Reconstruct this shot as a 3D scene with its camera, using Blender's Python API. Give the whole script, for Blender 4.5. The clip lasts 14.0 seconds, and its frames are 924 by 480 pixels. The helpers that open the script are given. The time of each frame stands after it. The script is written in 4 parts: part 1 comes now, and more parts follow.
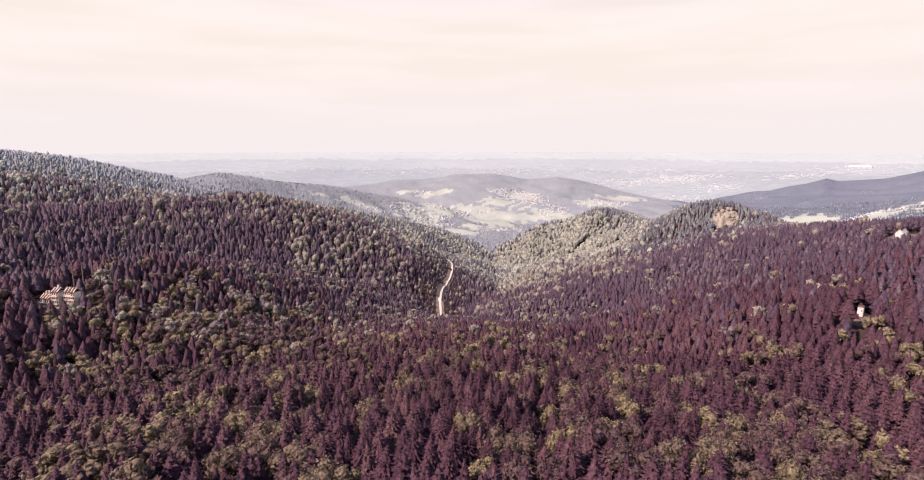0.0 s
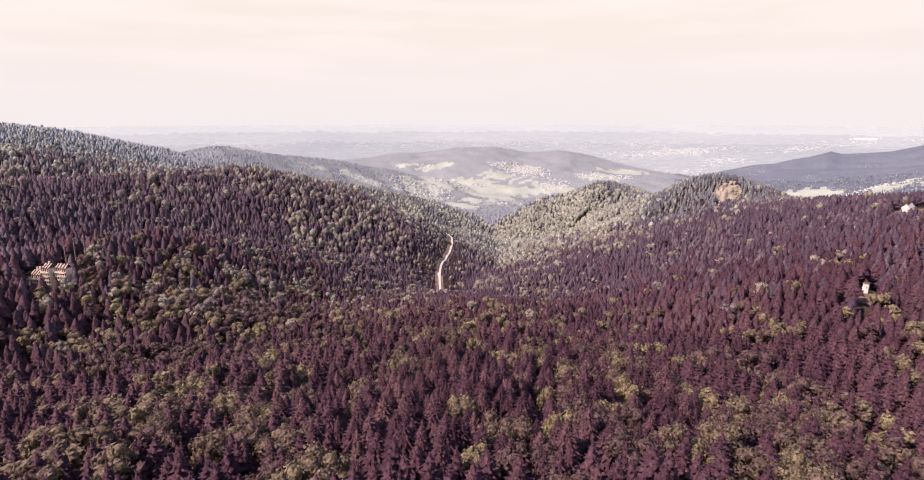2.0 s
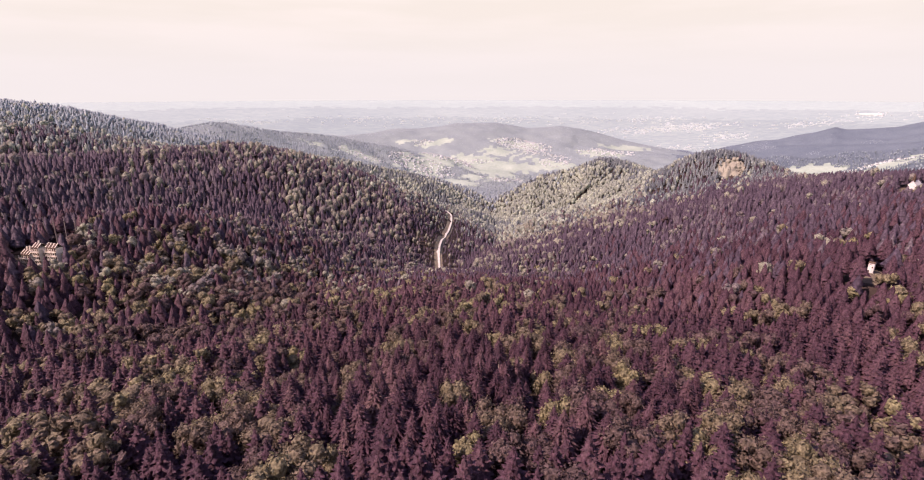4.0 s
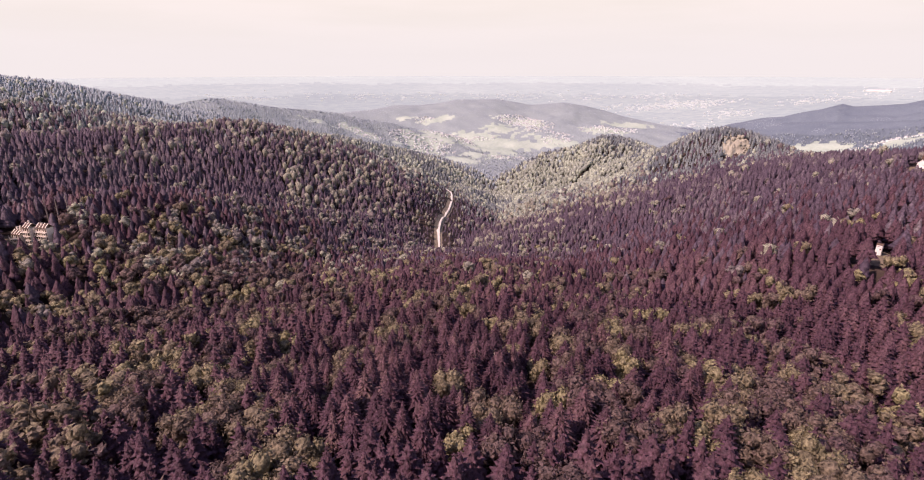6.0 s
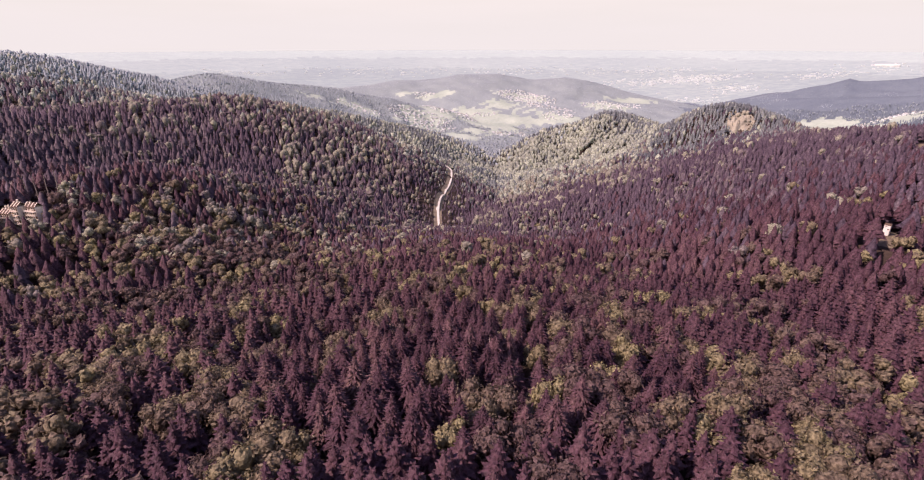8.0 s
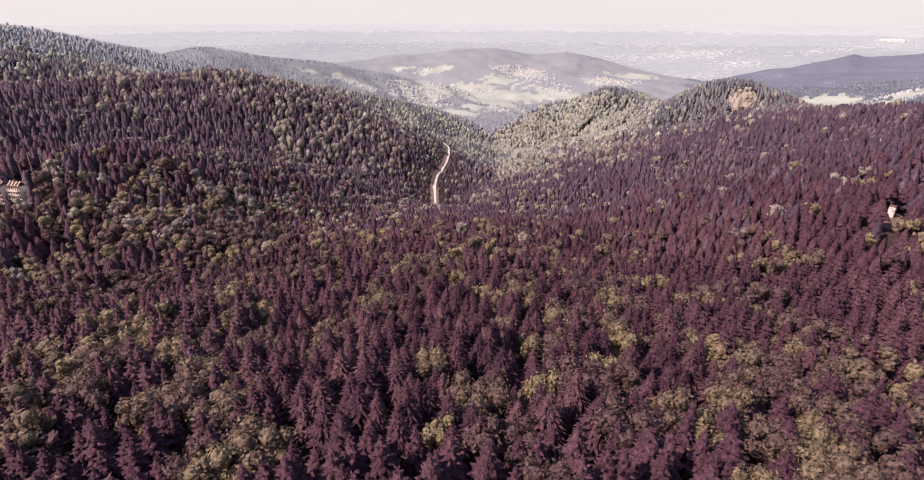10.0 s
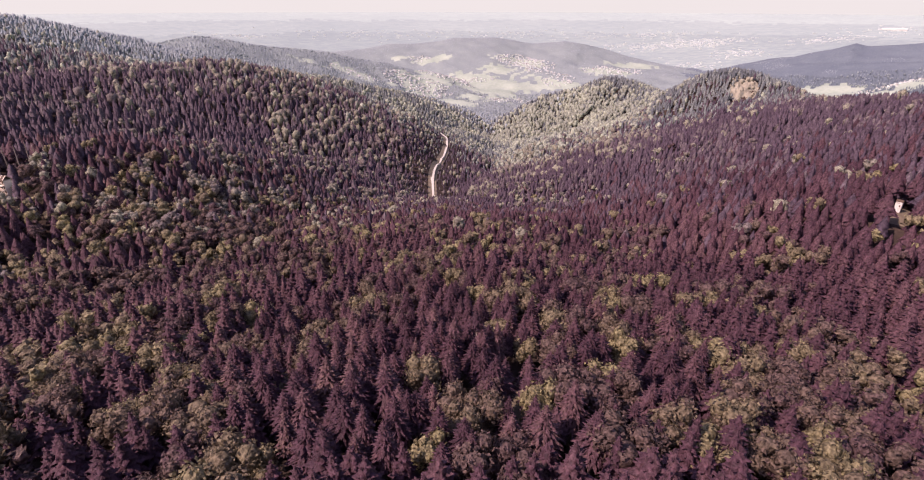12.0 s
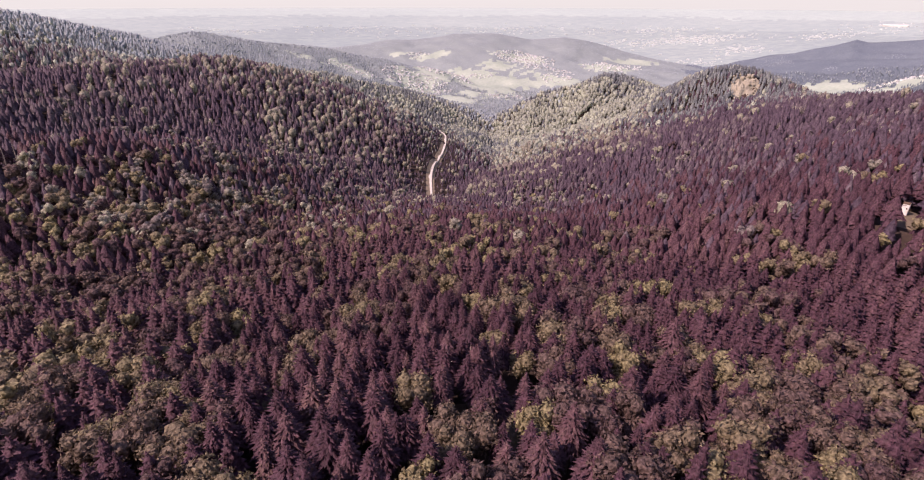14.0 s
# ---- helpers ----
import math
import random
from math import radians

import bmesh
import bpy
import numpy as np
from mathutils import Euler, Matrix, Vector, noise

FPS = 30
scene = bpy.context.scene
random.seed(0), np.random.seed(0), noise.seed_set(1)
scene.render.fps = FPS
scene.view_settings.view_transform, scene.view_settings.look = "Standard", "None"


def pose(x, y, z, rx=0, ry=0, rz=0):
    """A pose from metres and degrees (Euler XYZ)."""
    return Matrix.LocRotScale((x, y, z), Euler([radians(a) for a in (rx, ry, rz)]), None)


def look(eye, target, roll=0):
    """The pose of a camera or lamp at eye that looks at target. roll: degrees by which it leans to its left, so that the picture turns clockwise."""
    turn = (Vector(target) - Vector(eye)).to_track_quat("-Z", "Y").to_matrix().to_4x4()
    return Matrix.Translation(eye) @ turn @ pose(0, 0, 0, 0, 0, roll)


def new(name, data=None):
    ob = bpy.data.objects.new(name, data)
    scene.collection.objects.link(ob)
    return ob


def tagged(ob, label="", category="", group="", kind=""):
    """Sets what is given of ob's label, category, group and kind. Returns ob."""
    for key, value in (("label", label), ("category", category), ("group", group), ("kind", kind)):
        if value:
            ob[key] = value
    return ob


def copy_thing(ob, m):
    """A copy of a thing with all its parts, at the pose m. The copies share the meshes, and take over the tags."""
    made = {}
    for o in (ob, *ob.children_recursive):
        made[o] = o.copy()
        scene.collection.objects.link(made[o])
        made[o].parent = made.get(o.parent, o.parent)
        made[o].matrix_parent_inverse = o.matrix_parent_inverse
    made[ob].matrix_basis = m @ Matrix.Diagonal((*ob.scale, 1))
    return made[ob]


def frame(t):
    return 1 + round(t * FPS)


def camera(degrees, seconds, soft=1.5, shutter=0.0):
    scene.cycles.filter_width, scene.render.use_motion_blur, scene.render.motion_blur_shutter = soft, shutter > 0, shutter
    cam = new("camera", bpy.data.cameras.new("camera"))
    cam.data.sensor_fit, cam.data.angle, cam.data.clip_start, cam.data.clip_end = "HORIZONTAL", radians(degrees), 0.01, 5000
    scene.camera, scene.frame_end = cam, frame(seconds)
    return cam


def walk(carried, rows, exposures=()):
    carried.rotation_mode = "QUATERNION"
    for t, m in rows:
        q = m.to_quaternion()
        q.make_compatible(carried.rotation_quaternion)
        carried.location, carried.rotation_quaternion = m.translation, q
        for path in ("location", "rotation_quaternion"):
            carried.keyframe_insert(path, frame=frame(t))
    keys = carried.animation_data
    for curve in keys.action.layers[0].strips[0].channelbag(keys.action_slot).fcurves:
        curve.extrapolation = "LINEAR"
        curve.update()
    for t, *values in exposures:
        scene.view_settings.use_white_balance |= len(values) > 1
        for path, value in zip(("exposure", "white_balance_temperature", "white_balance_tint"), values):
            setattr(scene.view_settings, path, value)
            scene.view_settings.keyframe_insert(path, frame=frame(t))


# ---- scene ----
cam = camera(84.3, 14.0, soft=1.15)
EYE = 450.0
# seconds, metres right, ahead and up from the first eye; degrees of turn, tilt and lean
ROWS = [
    (0.0, 0.00, 0.00, 0.00, -0.00, -10.59, -0.00),
    (0.5, 0.46, 1.81, -0.06, 0.02, -11.31, 0.02),
    (1.0, 0.93, 3.63, -0.11, 0.06, -12.13, 0.04),
    (1.5, 1.43, 5.41, -0.20, 0.07, -12.84, 0.03),
    (2.0, 1.93, 7.15, -0.29, 0.08, -13.55, 0.02),
    (2.5, 2.40, 8.86, -0.39, 0.08, -14.24, 0.05),
    (3.0, 2.88, 10.58, -0.47, 0.09, -14.93, 0.06),
    (5.5, 5.38, 19.06, -1.02, 0.25, -17.95, 0.07),
    (6.0, 5.87, 20.78, -1.07, 0.30, -18.63, 0.06),
    (6.5, 6.33, 22.45, -1.17, 0.32, -19.26, 0.06),
    (7.0, 6.82, 24.07, -1.32, 0.40, -19.91, 0.04),
    (7.5, 7.31, 25.68, -1.52, 0.42, -20.54, 0.08),
    (8.0, 7.78, 27.33, -1.71, 0.41, -21.22, 0.08),
    (8.5, 8.22, 29.00, -1.86, 0.39, -21.88, 0.06),
    (9.0, 8.66, 30.70, -1.94, 0.34, -22.58, 0.01),
    (11.5, 10.73, 39.45, -2.04, 0.19, -24.77, -0.07),
    (12.0, 11.12, 41.20, -2.06, 0.17, -24.86, -0.06),
    (12.5, 11.50, 42.93, -2.07, 0.16, -24.96, -0.06),
    (13.0, 11.83, 44.72, -2.00, 0.15, -25.06, -0.06),
    (13.5, 12.16, 46.53, -1.88, 0.13, -25.17, -0.09),
    (14.0, 12.48, 48.39, -1.72, 0.10, -25.27, -0.13),
]
walk(cam, [(t, pose(x, y, EYE + z, 90 + tilt, lean, turn)) for t, x, y, z, turn, tilt, lean in ROWS],
     exposures=[(0.0, 0.22, 6600, 60), (14.0, 0.12, 6600, 61)])

# ---- sky and sun ----
SUN_AZ, SUN_EL = radians(-114), radians(47)   # azimuth from straight ahead, to the right
HAZE_DIM, HAZE_BRIGHT = (4.38, 5.3, 3.8, 1), (4.68, 5.6, 4.12, 1)
HAZE_RIM = (4.2, 5.25, 4.12, 1)
world = bpy.data.worlds.new("daylight")
scene.world = world
world.use_nodes = True
wn = world.node_tree
wn.nodes.clear()
sky = wn.nodes.new("ShaderNodeTexSky")
sky.sky_type, sky.sun_disc = "NISHITA", False
sky.sun_elevation, sky.sun_rotation = SUN_EL, SUN_AZ
sky.altitude, sky.air_density, sky.dust_density, sky.ozone_density = 600, 1.0, 1.5, 1.0
bg = wn.nodes.new("ShaderNodeBackground")
bg.inputs["Strength"].default_value = 0.15
wout = wn.nodes.new("ShaderNodeOutputWorld")
# thin bright haze low in the sky, with faint streaks of high cloud, under a blue zenith
way = wn.nodes.new("ShaderNodeTexCoord")
parts = wn.nodes.new("ShaderNodeSeparateXYZ")
wn.links.new(way.outputs["Generated"], parts.inputs[0])
low = wn.nodes.new("ShaderNodeMapRange")
low.interpolation_type = "SMOOTHSTEP"
for key, value in (("From Min", 0.2), ("From Max", 0.5), ("To Min", 1.0), ("To Max", 0.0)):
    low.inputs[key].default_value = value
wn.links.new(parts.outputs[2], low.inputs["Value"])
flat = wn.nodes.new("ShaderNodeMapping")
flat.inputs["Scale"].default_value = (1.6, 2.2, 14.0)
wn.links.new(way.outputs["Generated"], flat.inputs["Vector"])
streak = wn.nodes.new("ShaderNodeTexNoise")
streak.inputs["Scale"].default_value, streak.inputs["Detail"].default_value = 1.7, 5.0
wn.links.new(flat.outputs[0], streak.inputs["Vector"])
cloud = wn.nodes.new("ShaderNodeValToRGB")
cloud.color_ramp.elements[0].position, cloud.color_ramp.elements[0].color = 0.38, HAZE_DIM
cloud.color_ramp.elements[1].position, cloud.color_ramp.elements[1].color = 0.62, HAZE_BRIGHT
wn.links.new(streak.outputs["Fac"], cloud.inputs[0])
rim = wn.nodes.new("ShaderNodeMapRange")
rim.interpolation_type = "SMOOTHSTEP"
for key, value in (("From Min", 0.0), ("From Max", 0.16), ("To Min", 0.85), ("To Max", 0.0)):
    rim.inputs[key].default_value = value
wn.links.new(parts.outputs[2], rim.inputs["Value"])
pale = wn.nodes.new("ShaderNodeMix")
pale.data_type = "RGBA"
pale.inputs[7].default_value = HAZE_RIM
wn.links.new(rim.outputs[0], pale.inputs[0])
wn.links.new(cloud.outputs[0], pale.inputs[6])
veil = wn.nodes.new("ShaderNodeMix")
veil.data_type = "RGBA"
wn.links.new(low.outputs[0], veil.inputs[0])
wn.links.new(sky.outputs[0], veil.inputs[6])
wn.links.new(pale.outputs[2], veil.inputs[7])
wn.links.new(veil.outputs[2], bg.inputs["Color"])
wn.links.new(bg.outputs[0], wout.inputs["Surface"])
sun = new("sun", bpy.data.lights.new("sun", "SUN"))
sun.data.energy, sun.data.angle, sun.data.color = 5.1, radians(2.0), (1.0, 0.93, 0.72)
to_sun = Vector((math.sin(SUN_AZ) * math.cos(SUN_EL), math.cos(SUN_AZ) * math.cos(SUN_EL), math.sin(SUN_EL)))
sun.matrix_world = look((0, 0, 900), Vector((0, 0, 900)) - to_sun)


# ---- materials ----
def nodes_of(name, rough=0.8):
    mat = bpy.data.materials.new(name)
    mat.use_nodes = True
    nt = mat.node_tree
    shader = nt.nodes["Principled BSDF"]
    shader.inputs["Roughness"].default_value = rough
    shader.inputs["Specular IOR Level"].default_value = 0.2
    return mat, nt, shader


def ramp(nt, fac, stops):
    node = nt.nodes.new("ShaderNodeValToRGB")
    while len(node.color_ramp.elements) < len(stops):
        node.color_ramp.elements.new(0.5)
    for e, (at, col) in zip(node.color_ramp.elements, stops):
        e.position, e.color = at, (*col, 1)
    nt.links.new(fac, node.inputs[0])
    return node.outputs[0]


def noise_of(nt, scale, detail=4.0, coords=None):
    node = nt.nodes.new("ShaderNodeTexNoise")
    node.inputs["Scale"].default_value, node.inputs["Detail"].default_value = scale, detail
    if coords is None:
        geo = nt.nodes.new("ShaderNodeNewGeometry")
        coords = geo.outputs["Position"]
    nt.links.new(coords, node.inputs["Vector"])
    return node.outputs["Fac"]


def maths(nt, op, a, b):
    node = nt.nodes.new("ShaderNodeMath")
    node.operation = op
    for i, v in enumerate((a, b)):
        if isinstance(v, (int, float)):
            node.inputs[i].default_value = v
        else:
            nt.links.new(v, node.inputs[i])
    return node.outputs[0]


def mix(nt, fac, a, b, blend="MIX"):
    node = nt.nodes.new("ShaderNodeMix")
    node.data_type, node.blend_type = "RGBA", blend
    for i, v in ((0, fac), (6, a), (7, b)):
        if isinstance(v, (int, float)):
            node.inputs[i].default_value = v
        elif isinstance(v, tuple):
            node.inputs[i].default_value = (*v, 1)
        else:
            nt.links.new(v, node.inputs[i])
    return node.outputs[2]


def bumped(nt, shader, height, strength, distance):
    node = nt.nodes.new("ShaderNodeBump")
    node.inputs["Strength"].default_value, node.inputs["Distance"].default_value = strength, distance
    nt.links.new(height, node.inputs["Height"])
    nt.links.new(node.outputs[0], shader.inputs["Normal"])


def foliage(name, stops, glow, grain_size=1.1, depth=1.0):
    """Leaves or needles: every tree its own tint, a finer change from spray to spray, light that shines through."""
    mat, nt, shader = nodes_of(name, 0.65)
    tint = nt.nodes.new("ShaderNodeAttribute")
    tint.attribute_name = "tint"
    info = nt.nodes.new("ShaderNodeObjectInfo")
    geo = nt.nodes.new("ShaderNodeNewGeometry")
    own = maths(nt, "FRACT", maths(nt, "ADD", tint.outputs["Fac"], info.outputs["Random"]), 0.0)
    fac = maths(nt, "ADD", maths(nt, "MULTIPLY", own, 0.72), maths(nt, "MULTIPLY", geo.outputs["Random Per Island"], 0.14))
    fac = maths(nt, "ADD", fac, maths(nt, "MULTIPLY", noise_of(nt, 0.9), 0.14))
    col = ramp(nt, fac, stops)
    # Shade of gaps between sprays put into the colour, from the bump's own noise
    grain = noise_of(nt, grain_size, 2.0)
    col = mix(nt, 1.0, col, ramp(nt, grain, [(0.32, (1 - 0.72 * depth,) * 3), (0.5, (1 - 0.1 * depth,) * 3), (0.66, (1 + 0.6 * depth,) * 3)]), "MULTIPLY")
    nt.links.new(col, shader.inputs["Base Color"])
    bumped(nt, shader, grain, depth, 0.9)
    thin = nt.nodes.new("ShaderNodeBsdfTranslucent")
    nt.links.new(col, thin.inputs["Color"])
    both = nt.nodes.new("ShaderNodeMixShader")
    both.inputs[0].default_value = glow
    nt.links.new(shader.outputs[0], both.inputs[1])
    nt.links.new(thin.outputs[0], both.inputs[2])
    nt.links.new(both.outputs[0], nt.nodes["Material Output"].inputs["Surface"])
    return mat


def mottled(name, stops, scale, rough=0.85, bump=0.0, fine=8.0):
    mat, nt, shader = nodes_of(name, rough)
    a, b = noise_of(nt, scale), noise_of(nt, scale * fine)
    fac = maths(nt, "ADD", maths(nt, "MULTIPLY", a, 0.65), maths(nt, "MULTIPLY", b, 0.35))
    nt.links.new(ramp(nt, fac, stops), shader.inputs["Base Color"])
    if bump:
        bumped(nt, shader, b, 0.8, bump)
    return mat


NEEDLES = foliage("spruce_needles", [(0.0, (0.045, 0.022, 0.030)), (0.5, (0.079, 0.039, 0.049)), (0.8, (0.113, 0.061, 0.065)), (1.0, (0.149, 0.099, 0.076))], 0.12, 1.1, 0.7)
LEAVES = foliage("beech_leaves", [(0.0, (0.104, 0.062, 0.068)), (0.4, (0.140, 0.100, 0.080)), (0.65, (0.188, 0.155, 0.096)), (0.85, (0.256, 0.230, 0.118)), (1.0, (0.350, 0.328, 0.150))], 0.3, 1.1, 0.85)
# Farther belts: aerial haze put into the foliage colours, paler belt by belt
HAZED_NEEDLES = foliage("hazed_spruce_needles", [(0.0, (0.057, 0.039, 0.053)), (0.5, (0.092, 0.067, 0.083)), (0.8, (0.124, 0.099, 0.107)), (1.0, (0.161, 0.143, 0.120))], 0.12, 0.7, 0.6)
HAZED_LEAVES = foliage("hazed_beech_leaves", [(0.0, (0.170, 0.136, 0.131)), (0.4, (0.217, 0.193, 0.163)), (0.7, (0.286, 0.278, 0.204)), (1.0, (0.387, 0.398, 0.261))], 0.3, 0.9, 0.7)
HAZIER_NEEDLES = foliage("hazier_needles", [(0.0, (0.092, 0.108, 0.112)), (0.5, (0.136, 0.158, 0.155)), (0.8, (0.184, 0.214, 0.194)), (1.0, (0.246, 0.288, 0.235))], 0.12, 0.7, 0.6)
HAZIER_LEAVES = foliage("hazier_leaves", [(0.0, (0.290, 0.315, 0.250)), (0.4, (0.355, 0.395, 0.300)), (0.7, (0.420, 0.470, 0.345)), (1.0, (0.500, 0.560, 0.400))], 0.3, 0.6, 0.6)
BARK = mottled("bark", [(0.3, (0.10, 0.075, 0.055)), (0.7, (0.22, 0.18, 0.14))], 1.2, 0.9, 0.03)
PALE_BARK = mottled("pale_bare_bark", [(0.3, (0.26, 0.21, 0.16)), (0.7, (0.44, 0.37, 0.30))], 1.2, 0.9, 0.02)
FLOOR = mottled("forest_floor", [(0.3, (0.033, 0.024, 0.019)), (0.6, (0.063, 0.045, 0.033)), (0.8, (0.098, 0.078, 0.045))], 0.08, 0.95, 0.2)
ROAD = mottled("pale_gravel_asphalt", [(0.3, (0.48, 0.47, 0.38)), (0.7, (0.60, 0.59, 0.48))], 0.5, 0.9)
VERGE = mottled("roadside_grass", [(0.3, (0.17, 0.14, 0.09)), (0.7, (0.27, 0.23, 0.15))], 0.2, 0.95, 0.1)
ROCK = mottled("pale_granite", [(0.25, (0.193, 0.178, 0.128)), (0.5, (0.294, 0.282, 0.204)), (0.75, (0.396, 0.391, 0.294))], 0.06, 0.9, 0.8)
PLASTER = mottled("weathered_plaster", [(0.3, (0.58, 0.57, 0.49)), (0.7, (0.76, 0.75, 0.67))], 0.6, 0.9)
# Far woods, floor and meadow with airlight painted into their colours
HAZED_WOODS = foliage("far_woods", [(0.0, (0.209, 0.264, 0.275)), (0.5, (0.270, 0.330, 0.330)), (1.0, (0.363, 0.435, 0.391))], 0.1, 0.05, 0.15)
HAZIER_WOODS = foliage("hazier_woods", [(0.0, (0.255, 0.320, 0.330)), (0.5, (0.300, 0.370, 0.372)), (1.0, (0.355, 0.425, 0.405))], 0.1, 0.05, 0.1)
# Darker far woods for the sides: conifer blue with shade put into the colour
SHADED_SIDE_WOODS = foliage("shaded_side_woods", [(0.0, (0.092, 0.124, 0.146)), (0.5, (0.122, 0.163, 0.180)), (1.0, (0.165, 0.218, 0.215))], 0.1, 0.05, 0.15)
HAZED_FLOOR = mottled("hazed_wood_floor", [(0.3, (0.185, 0.235, 0.225)), (0.7, (0.245, 0.305, 0.275))], 0.02, 0.95)
SHADED_SIDE_FLOOR = mottled("shaded_side_floor", [(0.3, (0.105, 0.140, 0.160)), (0.7, (0.150, 0.194, 0.205))], 0.02, 0.95)
MEADOW = mottled("hazed_meadow", [(0.3, (0.255, 0.330, 0.252)), (0.5, (0.325, 0.405, 0.310)), (0.7, (0.41, 0.49, 0.38))], 0.014, 0.95)
DARK_TIMBER = mottled("dark_timber", [(0.3, (0.07, 0.045, 0.03)), (0.7, (0.13, 0.09, 0.06))], 1.5, 0.8)
PALE_TIMBER = mottled("pale_painted_timber", [(0.3, (0.66, 0.58, 0.44)), (0.7, (0.84, 0.77, 0.62))], 1.2, 0.7)
SLATE = mottled("pale_slate", [(0.3, (0.38, 0.40, 0.38)), (0.7, (0.52, 0.54, 0.50))], 0.8, 0.6)
GRASS = mottled("dry_clearing_grass", [(0.3, (0.12, 0.095, 0.065)), (0.7, (0.20, 0.17, 0.11))], 0.25, 0.95, 0.1)


def plain_fields(name, tones):
    mat, nt, shader = nodes_of(name, 0.95)
    geo = nt.nodes.new("ShaderNodeNewGeometry")
    shape = nt.nodes.new("ShaderNodeMapping")
    shape.inputs["Rotation"].default_value = (0, 0, 0.25)
    shape.inputs["Scale"].default_value = (0.0045, 0.021, 0.0)
    nt.links.new(geo.outputs["Position"], shape.inputs["Vector"])
    cells = nt.nodes.new("ShaderNodeTexVoronoi")
    nt.links.new(shape.outputs[0], cells.inputs["Vector"])
    one = nt.nodes.new("ShaderNodeSeparateColor")
    nt.links.new(cells.outputs["Color"], one.inputs[0])
    fac = maths(nt, "ADD", maths(nt, "MULTIPLY", one.outputs[0], 0.4), maths(nt, "MULTIPLY", noise_of(nt, 0.0012), 0.6))
    nt.links.new(ramp(nt, fac, list(zip((0.25, 0.5, 0.75), tones))), shader.inputs["Base Color"])
    return mat


# Three rings of fields, haze put into their colour, paler towards the horizon
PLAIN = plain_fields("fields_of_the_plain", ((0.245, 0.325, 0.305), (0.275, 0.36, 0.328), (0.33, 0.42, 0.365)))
HAZED_PLAIN = plain_fields("hazed_fields", ((0.28, 0.37, 0.34), (0.315, 0.41, 0.367), (0.36, 0.46, 0.40)))
HAZIER_PLAIN = plain_fields("hazier_fields", ((0.335, 0.44, 0.39), (0.365, 0.475, 0.412), (0.41, 0.525, 0.445)))
TOWN_WHITE = mottled("whitewashed_walls", [(0.3, (0.54, 0.61, 0.56)), (0.7, (0.66, 0.73, 0.67))], 0.6, 0.9)
TILES = mottled("clay_roof_tiles", [(0.3, (0.23, 0.24, 0.21)), (0.7, (0.34, 0.345, 0.30))], 0.7, 0.85)


# ---- the land ----
# Crest lines of the land: steepness of the flanks, roundness of the top, then points (x, y, height)
NEAR_SPUR = (0.25, 75, [(0, -300, 374), (5, 0, 371), (15, 60, 367), (20, 115, 361), (25, 160, 352), (15, 205, 342), (8, 250, 331), (5, 300, 319), (0, 340, 309), (-20, 420, 281), (-35, 520, 249), (-45, 620, 215), (-40, 700, 184)])
LEFT_SHELF = (0.3, 30, [(-70, 20, 356), (-85, 100, 352), (-88, 160, 344), (-76, 185, 342), (-60, 250, 320)])
LEFT_BENCH = (0.42, 25, [(-276, 377, 340), (-210, 325, 326), (-165, 305, 319), (-172, 250, 321), (-168, 190, 327)])
LEFT_FLANK = (0.55, 28, [(-330, 120, 367), (-300, 260, 354), (-276, 377, 345), (-246, 421, 344), (-210, 500, 317), (-172, 580, 282), (-120, 711, 238), (-80, 850, 198)])
RIGHT_LOW = (0.4, 25, [(190, 110, 346), (165, 180, 338), (172, 235, 334), (195, 300, 326)])
RIGHT_FLANK = (0.44, 30, [(330, 80, 382), (270, 200, 357), (225, 290, 341), (250, 350, 334), (330, 425, 329), (400, 500, 324)])
RIGHT_SLOPE = (0.42, 30, [(330, 425, 327), (291, 496, 315), (262, 600, 287), (253, 692, 262), (246, 830, 222), (244, 971, 182), (230, 1080, 147)])
NEAR_RIGHT_RIDGE = (0.34, 60, [(527, 859, 300), (512, 773, 314), (491, 690, 328), (479, 623, 342), (474, 575, 350), (488, 492, 368), (493, 408, 388)])
LEFT_HILL = (0.5, 40, [(-484, 420, 384), (-473, 495, 377), (-445, 578, 369), (-424, 646, 367), (-403, 720, 363), (-377, 782, 358), (-352, 816, 361), (-317, 832, 355), (-284, 856, 345), (-249, 878, 331), (-204, 912, 312), (-157, 963, 281), (-105, 1031, 244), (-56, 1126, 201), (-14, 1208, 169)])
DARK_SHOULDER = (0.4, 40, [(-793, 641, 416), (-712, 738, 401), (-659, 790, 392), (-632, 813, 385), (-619, 824, 380), (-605, 835, 372), (-589, 860, 370), (-578, 880, 365), (-566, 913, 357), (-544, 951, 345), (-526, 985, 337)])
SECOND_SPUR = (0.4, 40, [(-418, 1328, 284), (-321, 1387, 264), (-241, 1425, 239), (-155, 1469, 217), (-64, 1546, 182), (21, 1608, 141), (67, 1647, 107)])
CRAG_HILL = (0.6, 26, [(411, 1212, 240), (444, 1168, 260), (458, 1119, 285), (473, 1080, 307), (486, 1052, 320), (507, 1031, 326), (531, 1013, 325), (548, 992, 319), (561, 956, 310), (562, 896, 300), (541, 826, 304)])
